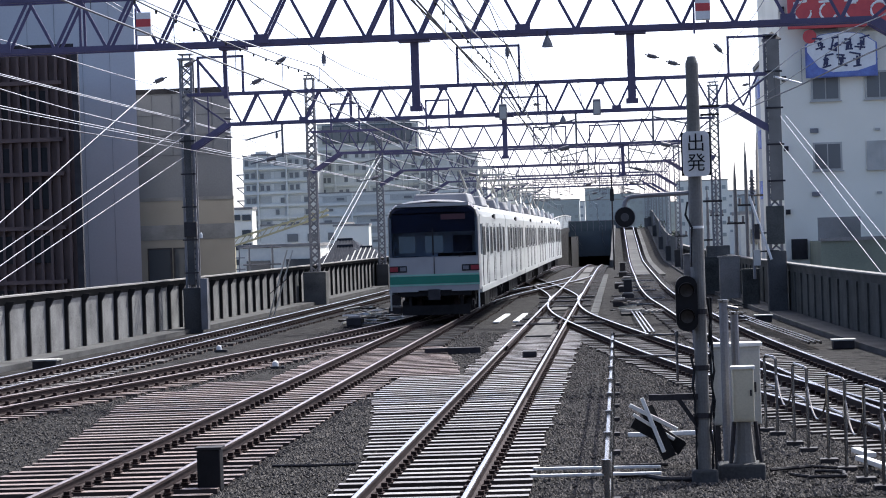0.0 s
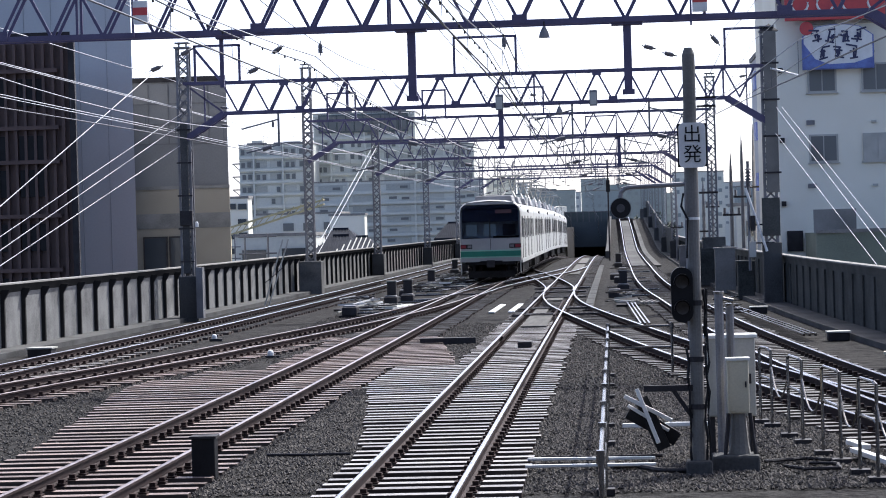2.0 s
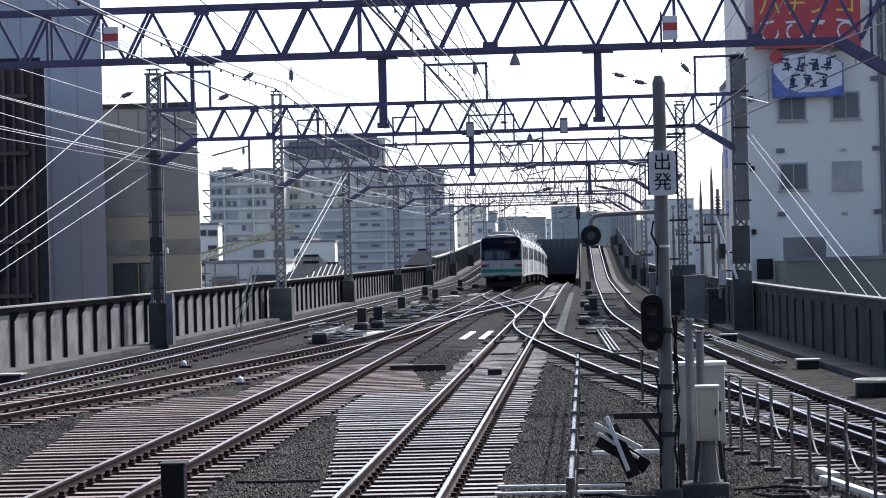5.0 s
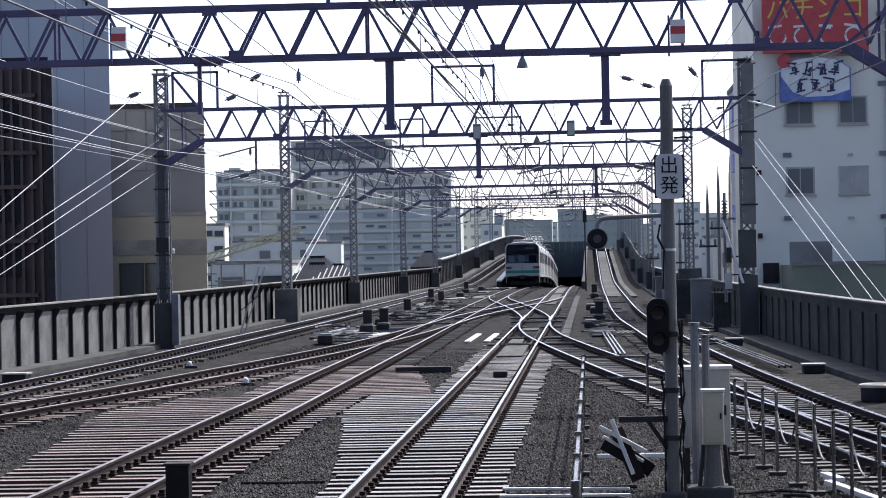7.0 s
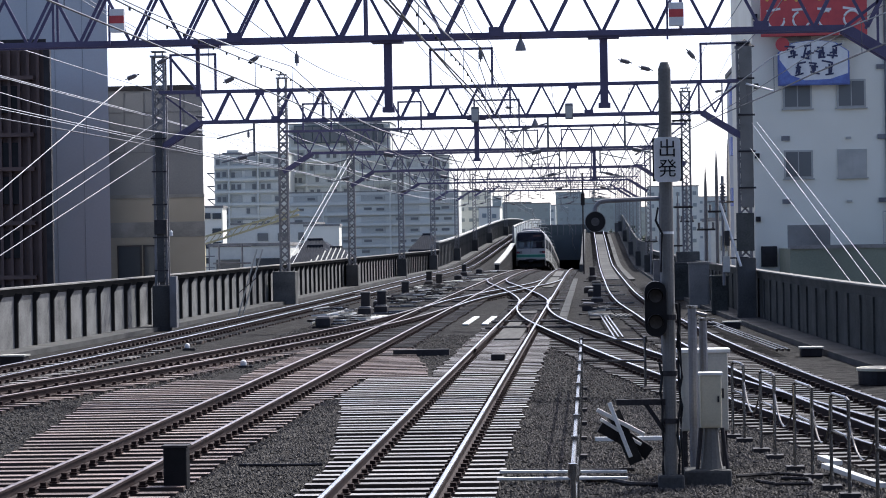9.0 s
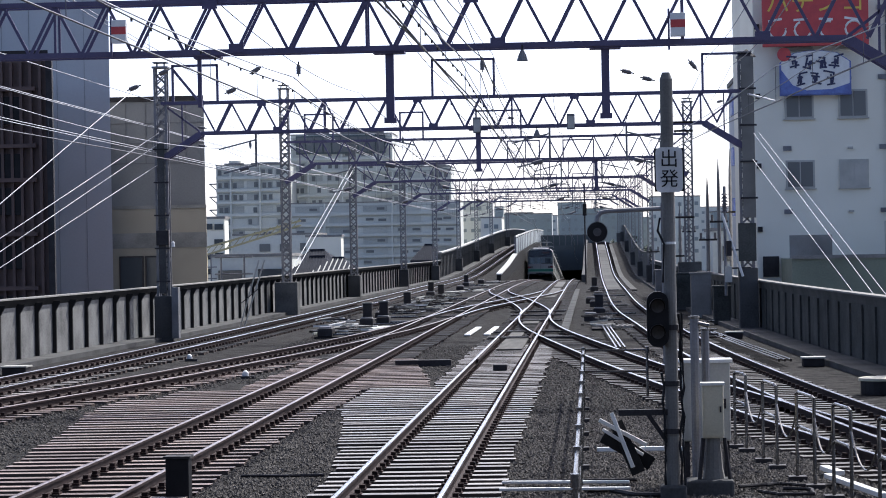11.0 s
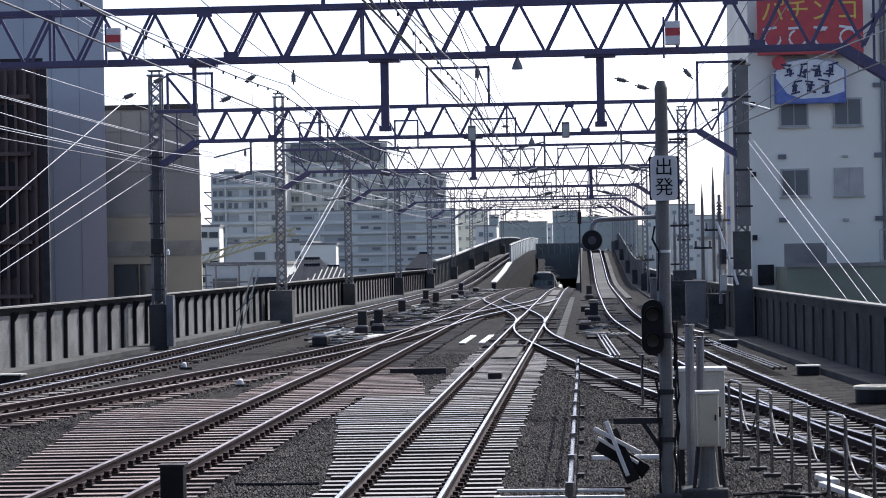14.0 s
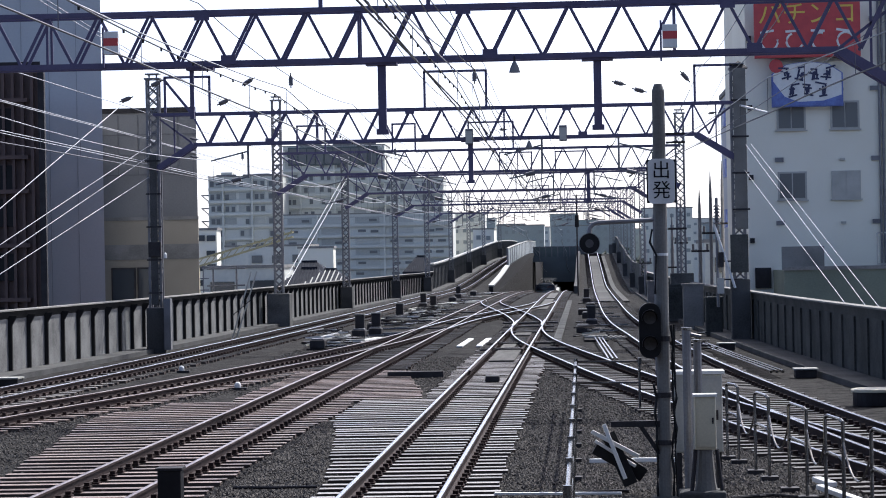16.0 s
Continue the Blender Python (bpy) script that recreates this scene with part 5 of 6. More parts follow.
for x, y, w in ((5.15, 60.0, 0.5), (4.3, 78.0, 0.5), (-14.3, 62, 0.6)):
    ob = thing("ground_box", "low grey cable box with a pale lid", "box", "cable boxes", at=(x, y, -0.2))
    part("case", Geo().box((0, 0, 0.09), (w, w, 0.2)), "iron", ob, bevel=0.02)
    part("lid", Geo().box((0, 0, 0.205), (w + 0.06, w + 0.06, 0.035)), "cabinet", ob)
ob = thing("cable_drum", "squat dark round pit cover with a cream lid", "pit cover", at=(5.5, 48.8, -0.2))
part("drum", Geo().tube([(0, 0, 0), (0, 0, 0.26)], 0.42, 24), "iron", ob)
part("lid", Geo().tube([(0, 0, 0.26), (0, 0, 0.31), (0, 0, 0.325)], [0.46, 0.46, 0.40], 24), "cabinet_cream", ob, "cream lid")
for x, y in ((-11.0, 68.4), (-8.1, 58.5)):
    ob = thing("white_marker", "small white rounded marker beside the rail", "marker", "rail markers", at=(x, y, -0.2))
    part("dome", Geo().tube([(0, 0, 0), (0, 0, 0.12), (0, 0, 0.16), (0, 0, 0.18)], [0.075, 0.075, 0.055, 0.02], 12), "white", ob)
    part("base", Geo().box((0.05, 0.0, 0.02), (0.34, 0.2, 0.06)), "iron", ob)


def ground_cable(label, pts, r=0.022):
    out = []
    for i in range(len(pts) - 1):
        p, q = Vector((*pts[i], -0.17)), Vector((*pts[i + 1], -0.17))
        out += [p.lerp(q, k / 6) + Vector((0.03 * noise.noise((p.x * 3 + k, p.y, 1)), 0.05 * noise.noise((p.x + k * 0.7, p.y, 3)), 0.01)) for k in range(6)]
    out.append(Vector((*pts[-1], -0.16)))
    return tagged(part("ground_cable", Geo().tube(out, r, 6), "iron"), label, "cable", "ground cables")


ground_cable("grey cable snaking over the ballast to the cabinet", [(-0.1, 30.0), (0.15, 30.1), (0.45, 29.5), (0.75, 29.4), (0.9, 29.9)], 0.03)
ground_cable("thin cable lying across the ballast", [(-1.0, 31.4), (-0.4, 31.3), (0.5, 31.35)])
ground_cable("thin cable lying across the ballast", [(-4.6, 32.6), (-4.1, 32.5), (-3.5, 32.55)])
ground_cable("thin cable lying across the ballast", [(1.7, 30.3), (2.2, 30.6), (2.6, 30.2), (3.0, 30.6)])
ground_cable("looped cable beside the railing", [(1.9, 29.7), (2.1, 29.3), (2.5, 29.3), (2.5, 29.9), (2.2, 30.0)])


# heaps of spare fittings between the outer lines
def scrap_pile(x, y, w, d, n, seed, label):
    p = thing("scrap_pile", label, "scrap", "heaps of spare fittings", at=(x, y, -0.2))
    rnd = random.Random(seed)
    part("bed", Geo().box((0, 0, 0.0), (w, d, 0.12)), "under", p, "near-black flat box under the heap")
    for k in range(n):
        a, ln = rnd.uniform(-70, 70), rnd.uniform(0.35, 1.1)
        cx, cy, z = rnd.uniform(-0.4, 0.4) * w, rnd.uniform(-0.42, 0.42) * d, 0.1 + rnd.uniform(0, 0.34)
        dx, dy = math.cos(radians(a)) * ln / 2, math.sin(radians(a)) * ln
        part("fitting", Geo().beam((cx - dx, cy - dy, z), (cx + dx, cy + dy, z + rnd.uniform(-0.05, 0.08)), rnd.uniform(0.03, 0.07), rnd.uniform(0.03, 0.06)), rnd.choice(("white", "pipe", "cabinet", "concrete", "iron", "iron")), p)


scrap_pile(-8.55, 127, 1.0, 8, 26, 1, "low heap of pale rods and fittings on the ballast")
scrap_pile(-8.0, 140, 0.9, 9, 20, 2, "low heap of pale rods and fittings on the ballast")
scrap_pile(-8.5, 112, 1.6, 9, 48, 6, "wide tangle of bright rods and fittings on the ballast")
scrap_pile(-8.2, 122, 1.9, 9, 56, 7, "wide tangle of bright rods and fittings on the ballast")
scrap_pile(-8.5, 134, 1.7, 9, 48, 8, "wide tangle of bright rods and fittings on the ballast")
scrap_pile(-8.8, 87, 0.9, 7, 20, 9, "loose planks and pale fittings beside the crossover")
scrap_pile(-9.75, 95, 0.9, 9, 16, 3, "loose planks and pale fittings beside the outer line")
scrap_pile(0.35, 92, 0.8, 9, 14, 4, "loose fittings and rods beside the straight track")
scrap_pile(3.3, 78, 0.7, 10, 12, 5, "loose troughs and rods beside the curved track")
plank("concrete_slab", "short bright slab beside the crossover", (-8.25, 91.0), (-7.75, 94.5), 0.3, 0.06, "white", -0.165, "slab")

# switching gear on the second gantry's mast
sw = thing("mast_switch", "dark switch board with a bright guarded cable on the mast", "switch", at=(5.1, 83.65, 0))
part("board", Geo().box((0, 0, 2.75), (0.58, 0.12, 1.25)), "panel_dark", sw, "dark backing board")
part("pull_arm", Geo().tube([(0.1, 0, 7.62), (1.0, 0, 7.36)], 0.035, 8), "white", sw, "bright pull-off arm")
part("guard_tube", Geo().tube([(-0.82, 0, 3.72), (-0.16, 0, 1.62)], 0.045, 8), "white", sw, "bright sloping guard tube")
part("handle_box", Geo().box((-0.63, 0, 1.7), (0.22, 0.16, 0.52)), "cabinet", sw, "pale handle box")
part("drive_case", Geo().box((-0.6, 0, 2.55), (0.16, 0.14, 0.5)), "iron", sw)
part("bracket", Geo().beam((-0.6, 0, 1.9), (0.1, 0.1, 1.9), 0.05).beam((-0.6, 0, 2.5), (0.0, 0.1, 2.5), 0.05), "iron", sw)
post = part("post", Geo().tube([(-0.72, 0.1, 1.0), (-0.72, 0.1, 4.6)], 0.05, 8), "steel_grey", sw)
for k in range(6):
    part("shed", Geo().tube([(-0.72, 0.0, 3.75 + k * 0.11), (-0.72, 0.0, 3.83 + k * 0.11)], [0.13, 0.05], 10), "insulator", post)

# duct added so that the first parapet mast looks solid, and clutter
cr = thing("cable_riser", "grey duct added so that the lattice mast looks solid", "cable riser", at=(mast_left(84) - 0.02, 83.7, 0))
part("duct", Geo().box((0, 0, 3.9), (0.24, 0.06, 5.0)), "concrete_dark", cr, bevel=0.01)
for z in (1.8, 2.9, 4.0, 5.1, 6.2):
    part("strap", Geo().box((0, -0.01, z), (0.5, 0.07, 0.05)), "iron", cr)
part("junction_box", Geo().box((0.03, -0.08, 3.25), (0.42, 0.16, 0.5)), "iron", cr, bevel=0.02)
part("bulb_guard", Geo().tube([(0.36, 0, 2.95), (0.36, 0, 3.08), (0.36, 0, 3.14)], [0.06, 0.06, 0.02], 10), "white", cr, "small white lamp globe")
part("cabinet_door", Geo().box((0.42, 0, 0.75), (0.22, 0.4, 1.7)), "steel_grey", cr, "narrow steel cabinet")

# plate added to make this lattice mast look solid from the camera
mp = thing("mast_plate", "tall plate added so that the lattice mast looks solid", "cover plate", at=(5.2, 83.72, 0))
part("plate", Geo().box((0, 0, 6.2), (0.42, 0.05, 5.3)), "pole", mp, bevel=0.01)
for z in (4.2, 5.4, 6.6, 7.8):
    part("clamp", Geo().box((0, -0.03, z), (0.56, 0.05, 0.06)), "iron", mp)
part("cap", Geo().add([(sx * 0.3, sy * 0.3 + 0.28, 8.86) for sx in (-1, 1) for sy in (-1, 1)] + [(0, 0.28, 9.12)], [(0, 1, 3, 2), (0, 1, 4), (1, 3, 4), (3, 2, 4), (2, 0, 4)]), "iron", mp, "pointed cap")
plank("timber", "pale curved cover board beside the fence", (2.86, 32.0), (2.98, 31.2), 0.12, 0.06, "white", -0.1)
plank("timber", "long white cover board lying beside the hoop barriers", (2.8, 30.9), (3.2, 28.4), 0.10, 0.06, "white", -0.1)

lp = thing("leaning_pole_pair", "two pale poles leaning on the parapet wall", "poles", at=(wall_left(98) + 1.35, 98, -0.2))
for dx in (0.0, 0.16):
    part("pole", Geo().tube([(dx, 0, 0), (dx * 1.4 + 0.75, 0.3, 2.6)], 0.03, 7), "cabinet", lp)
part("tie", Geo().beam((0.02, -0.02, 0.9), (0.75, 0.1, 1.5), 0.03), "iron", lp)
# messenger and feeder wires over the far tracks
for k, (x0, z0, x1, z1) in enumerate(((-9.6, 7.9, -6.6, 8.6), (-7.2, 7.5, -5.2, 8.4), (-4.9, 8.0, -3.4, 8.9), (-1.2, 7.7, -1.6, 8.7), (1.4, 7.6, 0.2, 8.8), (3.6, 8.2, 1.8, 9.2))):
    span_wire("thin feeder wire strung from gantry to gantry", [(x0 + (x1 - x0) * i / 5, 84 + 32 * i, z0 + (z1 - z0) * i / 5 + 0.55 * climb(84 + 32 * i)) for i in range(6)], 0.011, "wire", 0.45, beads=k % 2 == 0)


# ---- buildings beside the viaduct ----
STREET = -8.3


def shell(parent, x0, x1, y0, y1, top, mat, name="wall", cap="concrete", skew=0.0):
    """skew: how far the right-hand side wall runs back to the left."""
    def prism(a, b, c, d, z0, z1, k):
        return Geo().add([(x, y, z) for z in (z0, z1) for x, y in ((a, c), (b, c), (b - k, d), (a, d))], [(0, 3, 2, 1), (4, 5, 6, 7), (0, 1, 5, 4), (1, 2, 6, 5), (2, 3, 7, 6), (3, 0, 4, 7)])
    w = part(name, prism(x0, x1, y0, y1, STREET, top, skew), mat, parent)
    part("roof", prism(x0 - 0.1, x1 + (0.1 if not skew else 0.0), y0 - 0.1, y1 + 0.1, top, top + 0.25, skew), cap, parent)
    return w


def window(parent, x, y, z, w, h, mat="glass", frame_mat="cabinet", sashes=2):
    """A window in a wall that faces the tracks' near end; x, z its centre."""
    win = part("window", Geo().box((x, y - 0.02, z), (w + 0.12, 0.10, h + 0.12)), frame_mat, parent)
    pw = w / sashes
    for i in range(sashes):
        part("pane", Geo().box((x - w / 2 + pw * (i + 0.5), y - 0.07 - 0.012 * (i % 2), z), (pw - 0.05, 0.02, h - 0.04)), mat, win)
    part("sill", Geo().box((x, y - 0.09, z - h / 2 - 0.09), (w + 0.24, 0.16, 0.05)), frame_mat, win)
    return win


def brown_building():
    b = thing("brown_building", "dark brown clad building with vertical fins behind the parapet", "building")
    shell(b, -42, -18.95, 88, 101, 9.7, "brown_wall", cap="iron", skew=3.2)
    slat = Geo().box((0, 0, 0), (0.10, 0.16, 17.6)).mesh("fin", "brown_wall")
    for i in range(14):
        ob = new("fin", slat)
        ob.parent, ob.location = b, (-19.25 - i * 0.34, 87.9, 0.75)
    for z in (8.6, 6.6, 5.4, 3.5, 1.6):
        part("ledge", Geo().box((-21.6, 87.8, z), (4.4, 0.22, 0.14)), "brown_wall", b)
        for i in range(3):
            part("window", Geo().box((-20.4 - i * 1.3, 87.95, z - 0.75), (0.9, 0.14, 0.95)), "black", b)
    part("corner_trim", Geo().box((-18.93, 87.97, 0.7), (0.22, 0.2, 17.9)), "iron", b)


def grey_building():
    b = thing("grey_building", "tall plain blue-grey clad building", "building")
    shell(b, -46, -19.85, 104, 124, 19.0, "grey_wall", skew=4.2)
    for i in range(7):
        part("joint", Geo().box((-20.9 - i * 1.15, 103.99, 5.3), (0.02, 0.02, 27.0)), "joint", b)


def dark_building():
    b = thing("charcoal_building", "charcoal and beige clad building beside the line", "building")
    shell(b, -32, -19.15, 125, 140, 10.3, "dark_wall", cap="iron", skew=2.8)
    part("plinth", Geo().span(-32, -19.12, 124.9, 125, STREET, 5.0), "beige_wall", b, "beige rendered lower storeys")
    part("band", Geo().span(-32, -19.1, 124.84, 124.93, 4.95, 5.12), "concrete", b)
    part("band", Geo().span(-32, -19.1, 124.86, 124.93, 3.0, 3.75), "concrete", b, "pale band course")
    for i in range(8):
        part("joint", Geo().span(-20.1 - i * 1.0, -20.06 - i * 1.0, 124.96, 125, 7.2, 10.2), "joint_dark", b)
    for z in (7.2, 8.2, 9.2):
        part("joint", Geo().span(-32, -19.15, 124.96, 125, z, z + 0.04), "joint_dark", b)
    for i in range(2):
        window(b, -22.9 + i * 1.3, 124.9, 1.75, 1.1, 1.6, "glass", "iron", 1)


def white_building():
    b = thing("white_building", "off-white stucco office building with sliding windows and big signs", "building")
    shell(b, 7.25, 30, 112, 128, 16.5, "white_wall")
    for k, z in ((0, 8.75), (1, 5.68), (2, 2.9), (3, 0.0), (4, 11.8)):
        for x in (9.2, 11.55, 14.2, 16.6, 19.0):
            if k == 2 and x < 13:
                continue
            # one window gets pale panes, a lit look put into the colour
            lit = x == 11.55 and k == 1
            window(b, x, 112, z, 1.15, 1.12, "cabinet" if lit else "glass_far", "cabinet")
        for x in (9.0, 13.2):
            part("vent", Geo().box((x - 0.35, 111.95, z + 1.15), (0.36, 0.12, 0.2)), "steel_grey", b)
            part("vent_hood", Geo().box((x + 2.4, 111.93, z + 1.12), (0.22, 0.14, 0.1)), "cabinet", b)
        part("wall_lamp", Geo().box((7.4, 111.9, z + 0.4), (0.2, 0.2, 0.22)), "iron", b)
    for x in (13.05, 13.2, 13.4, 13.75):
        part("drainpipe", Geo().tube([(x, 111.9, STREET), (x, 111.9, 16.3)], 0.05, 8), "steel_grey", b)
    # roof terrace of the lower annexe
    an = part("annexe", Geo().span(8.3, 24, 106, 112, STREET, 2.0), "olive_wall", b, "low stained olive annexe")
    part("annexe_parapet", Geo().span(8.3, 24, 105.9, 106.1, 2.0, 2.15), "concrete", an)
    part("terrace_screen", Geo().span(8.4, 10.2, 108.4, 108.5, 2.0, 3.0), "concrete", an, "grey terrace screen")
    fr = Geo()
    for x in (12.2, 13.5, 14.8):
        fr.beam((x, 106.3, 2.1), (x, 106.3, 3.5), 0.05)
    for z in (2.2, 3.5):
        fr.beam((12.2, 106.3, z), (14.8, 106.3, z), 0.05)
    part("terrace_railing", fr, "cabinet", an)
    part("service_door", Geo().span(7.5, 8.2, 111.9, 112, 1.2, 2.1), "iron", b, "dark service door")


def red_sign():
    s = thing("red_sign", "large red signboard with yellow and white writing", "sign", at=(9.9, 111.2, 12.5))
    part("board", Geo().box((0, 0, 0), (4.6, 0.3, 2.5)), "red", s, bevel=0.02)
    for x in (-1.6, 1.6):
        part("bracket", Geo().beam((x, 0.1, -1.1), (x, 0.85, -1.1), 0.1), "steel_grey", s)
    lettering("パチンコ", 1.08, "yellow", s, pose(0, -0.16, 0.6, 90, 0, 0))
    # the name below is kept as plain strokes
    for i in range(4):
        x = -1.65 + i * 1.1
        arc = [(x + 0.36 * math.cos(radians(q)), -0.17, -0.55 + 0.36 * math.sin(radians(q))) for q in range(150 - 40 * i, 400 - 40 * i, 25)]
        part("stroke", Geo().tube(arc, 0.055, 6), "white", s)
        part("stroke", Geo().box((x - 0.1, -0.165, -0.1), (0.6, 0.03, 0.10), pose(0, 0, 0, 0, -9 + 6 * i, 0).to_3x3()), "white", s)


def blue_sign():
    s = thing("restaurant_sign", "white and blue arched restaurant signboard with dark brush strokes", "sign", at=(9.88, 111.3, 10.16))
    pts = [(-1.55, -1.05), (1.55, -1.05), (1.55, 0.4), (0.95, 0.8), (0.3, 0.9), (-0.3, 0.9), (-0.95, 0.8), (-1.55, 0.4)]
    n = len(pts)

    def slab(k, y0, y1, dz=0.0):
        return Geo().add([(x * k, y, z * k + dz) for y in (y0, y1) for x, z in pts], [tuple(range(n)), tuple(n + i for i in range(n))] + [(i, (i + 1) % n, n + (i + 1) % n, n + i) for i in range(n)])
    part("board", slab(1.0, 0.0, 0.25), "blue", s, "blue backing board")
    part("face", slab(0.955, -0.03, 0.0, 0.02), "white", s, "white painted face")
    part("wave", Geo().add([(-1.5, -0.05, -1.0), (1.5, -0.05, -1.0), (1.5, -0.05, -0.55), (0.7, -0.05, -0.8), (-0.4, -0.05, -0.84), (-1.0, -0.05, -0.6), (-1.5, -0.05, 0.1)] + [(-1.5, -0.03, -1.0), (1.5, -0.03, -1.0), (1.5, -0.03, -0.55), (0.7, -0.03, -0.8), (-0.4, -0.03, -0.84), (-1.0, -0.03, -0.6), (-1.5, -0.03, 0.1)],
                            [tuple(range(7)), tuple(7 + i for i in range(7))] + [(i, (i + 1) % 7, 7 + (i + 1) % 7, 7 + i) for i in range(7)]), "blue", s, "painted blue wave")
    part("spot", Geo().tube([(-1.35, -0.06, 0.75), (-1.35, 0.0, 0.75)], 0.3, 18), "red", s, "round red emblem")
    rnd = random.Random(17)
    for row, xs in ((0.36, (-0.95, -0.32, 0.3, 0.92)), (-0.36, (-0.62, 0.03, 0.68))):
        for x in xs:
            for k in range(6):
                w = rnd.uniform(0.2, 0.5)
                part("stroke", Geo().box((x + rnd.uniform(-0.12, 0.12), -0.045 - 0.003 * k, row + (k - 2.5) * 0.1 * (k % 2) + rnd.uniform(-0.08, 0.08)), (w, 0.012, 0.075) if k % 2 else (0.08, 0.012, w), pose(0, 0, 0, 0, rnd.uniform(-18, 18), 0).to_3x3()), "ink", s)


brown_building()
grey_building()
dark_building()
white_building()
red_sign()
blue_sign()


def slim_tower():
    b = thing("slim_building", "narrow blue-grey stair tower behind the white building", "building")
    shell(b, 8.2, 9.2, 140, 150, 11.8, "grey_wall")
    for z in (4.2, 7.0, 9.8):
        part("balcony", Geo().span(7.85, 8.2, 140.5, 142, z, z + 1.0), "blue", b, "small dark blue balcony")


slim_tower()


# ---- farther town ----
def block(name, label, x0, x1, y, deep, top, wall, storey, pitch, win_w, win_h, glazing="glass_far", base=STREET, roof_box=True, bands=True):
    b = thing(name, label, "building")
    shell(b, x0, x1, y, y + deep, top, wall)
    me = Geo().box((0, 0, 0), (win_w, 0.3, win_h)).mesh("window", glazing)
    # flat darker boxes: the shade of recessed loggias put into the colour
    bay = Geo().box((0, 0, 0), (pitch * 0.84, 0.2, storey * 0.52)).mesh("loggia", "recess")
    slab = Geo().box(((x0 + x1) / 2, y - 0.35, 0), (x1 - x0, 0.7, 0.55)).mesh("balcony", wall)
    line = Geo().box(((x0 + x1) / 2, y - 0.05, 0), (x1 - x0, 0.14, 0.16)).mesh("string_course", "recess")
    z, k, rnd = top - storey * 0.6, 0, random.Random(int(top * 10 + y))
    while z > -1.0 and k < 14:
        n = int((x1 - x0) / pitch)
        for i in range(n):
            xc = x0 + (x1 - x0) * (i + 0.5) / n
            if bands and rnd.random() < 0.85:
                ob = new("loggia", bay)
                ob.parent, ob.location = b, (xc, y - 0.02, z + 0.1)
            for e in ((-0.22, 0.2) if bands else (0,)):
                if rnd.random() < (0.4 if bands else 0.1):
                    continue
                ob = new("window", me)
                ob.parent, ob.location = b, (xc + e * pitch + rnd.uniform(-0.1, 0.1) * pitch * 0.6, y - 0.06, z + rnd.uniform(-0.1, 0.1))
        if bands:
            ob = new("balcony", slab)
            ob.parent, ob.location = b, (0, 0, z - storey * 0.42)
            ob = new("string_course", line)
            ob.parent, ob.location = b, (0, 0, z + storey * 0.34)
        z, k = z - storey, k + 1
    if bands:
        pier = Geo().box((0, 0, 0), (0.35, 0.9, top + 3.0)).mesh("pier", wall)
        for i in range(1, int((x1 - x0) / pitch), 2):
            ob = new("pier", pier)
            ob.parent, ob.location = b, (x0 + (x1 - x0) * i / int((x1 - x0) / pitch), y - 0.3, (top - 3.0) / 2)
        for k in range(4):
            part("outer_stair", Geo().box((x0 - 0.9, y + 2, top - 4 - k * 2.9), (1.8, 2.0, 0.25)).beam((x0 - 1.7, y + 1.2, top - 4 - k * 2.9), (x0 - 0.1, y + 1.2, top - 5.45 - k * 2.9), 0.2), "steel_grey", b)
    if roof_box:
        part("roof_house", Geo().span(x0 + (x1 - x0) * 0.3, x0 + (x1 - x0) * 0.55, y + 2, y + deep * 0.6, top, top + 2.2), wall, b)
    return b


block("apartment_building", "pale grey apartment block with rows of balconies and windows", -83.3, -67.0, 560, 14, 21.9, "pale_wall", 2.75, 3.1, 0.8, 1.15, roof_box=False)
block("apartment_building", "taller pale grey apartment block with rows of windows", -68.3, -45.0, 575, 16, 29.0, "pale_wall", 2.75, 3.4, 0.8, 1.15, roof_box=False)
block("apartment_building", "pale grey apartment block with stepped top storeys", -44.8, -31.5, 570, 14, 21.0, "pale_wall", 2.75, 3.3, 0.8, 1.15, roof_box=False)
roof = thing("rooftop_glasshouse", "dark glazed rooftop storey on the taller apartment block", "roof storey")
part("frame", Geo().span(-67.0, -46.5, 574.2, 575, 24.6, 28.8), "teal_dark", roof)
for k in range(10):
    part("pane", Geo().span(-66.6 + k * 2.0, -64.9 + k * 2.0, 574.0, 574.2, 25.0, 28.4), "glass_far", roof)
for k, (x0, x1, h) in enumerate(((-81, -78.5, 1.2), (-75, -70, 0.8), (-64, -60.5, 1.3), (-56, -48, 0.7), (-43, -38, 1.6), (-36, -33, 0.9))):
    ob = thing("rooftop_tank", "grey rooftop tank house against the sky", "tank house", "rooftop tank houses")
    part("housing", Geo().span(x0, x1, 564 if k < 2 else 577, 569 if k < 2 else 582, 20.9 if k > 3 else (21.9 if k < 2 else 29.0), (20.9 if k > 3 else (21.9 if k < 2 else 29.0)) + h), "pale_wall", ob)
    part("railing", Geo().span(x0 - 1, x1 + 1, 563.6 if k < 2 else 576.6, 563.7 if k < 2 else 576.7, 21.0 if k > 3 else (21.95 if k < 2 else 29.05), (21.0 if k > 3 else (21.95 if k < 2 else 29.05)) + 0.6), "steel_grey", ob)
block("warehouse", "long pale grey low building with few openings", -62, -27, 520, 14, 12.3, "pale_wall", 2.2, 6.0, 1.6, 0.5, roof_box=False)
block("white_house", "small white flat-roofed house with dark window bands", -40.5, -38.2, 262, 3, 6.2, "white_wall", 1.5, 1.1, 0.9, 0.6, "glass", roof_box=False, bands=False)
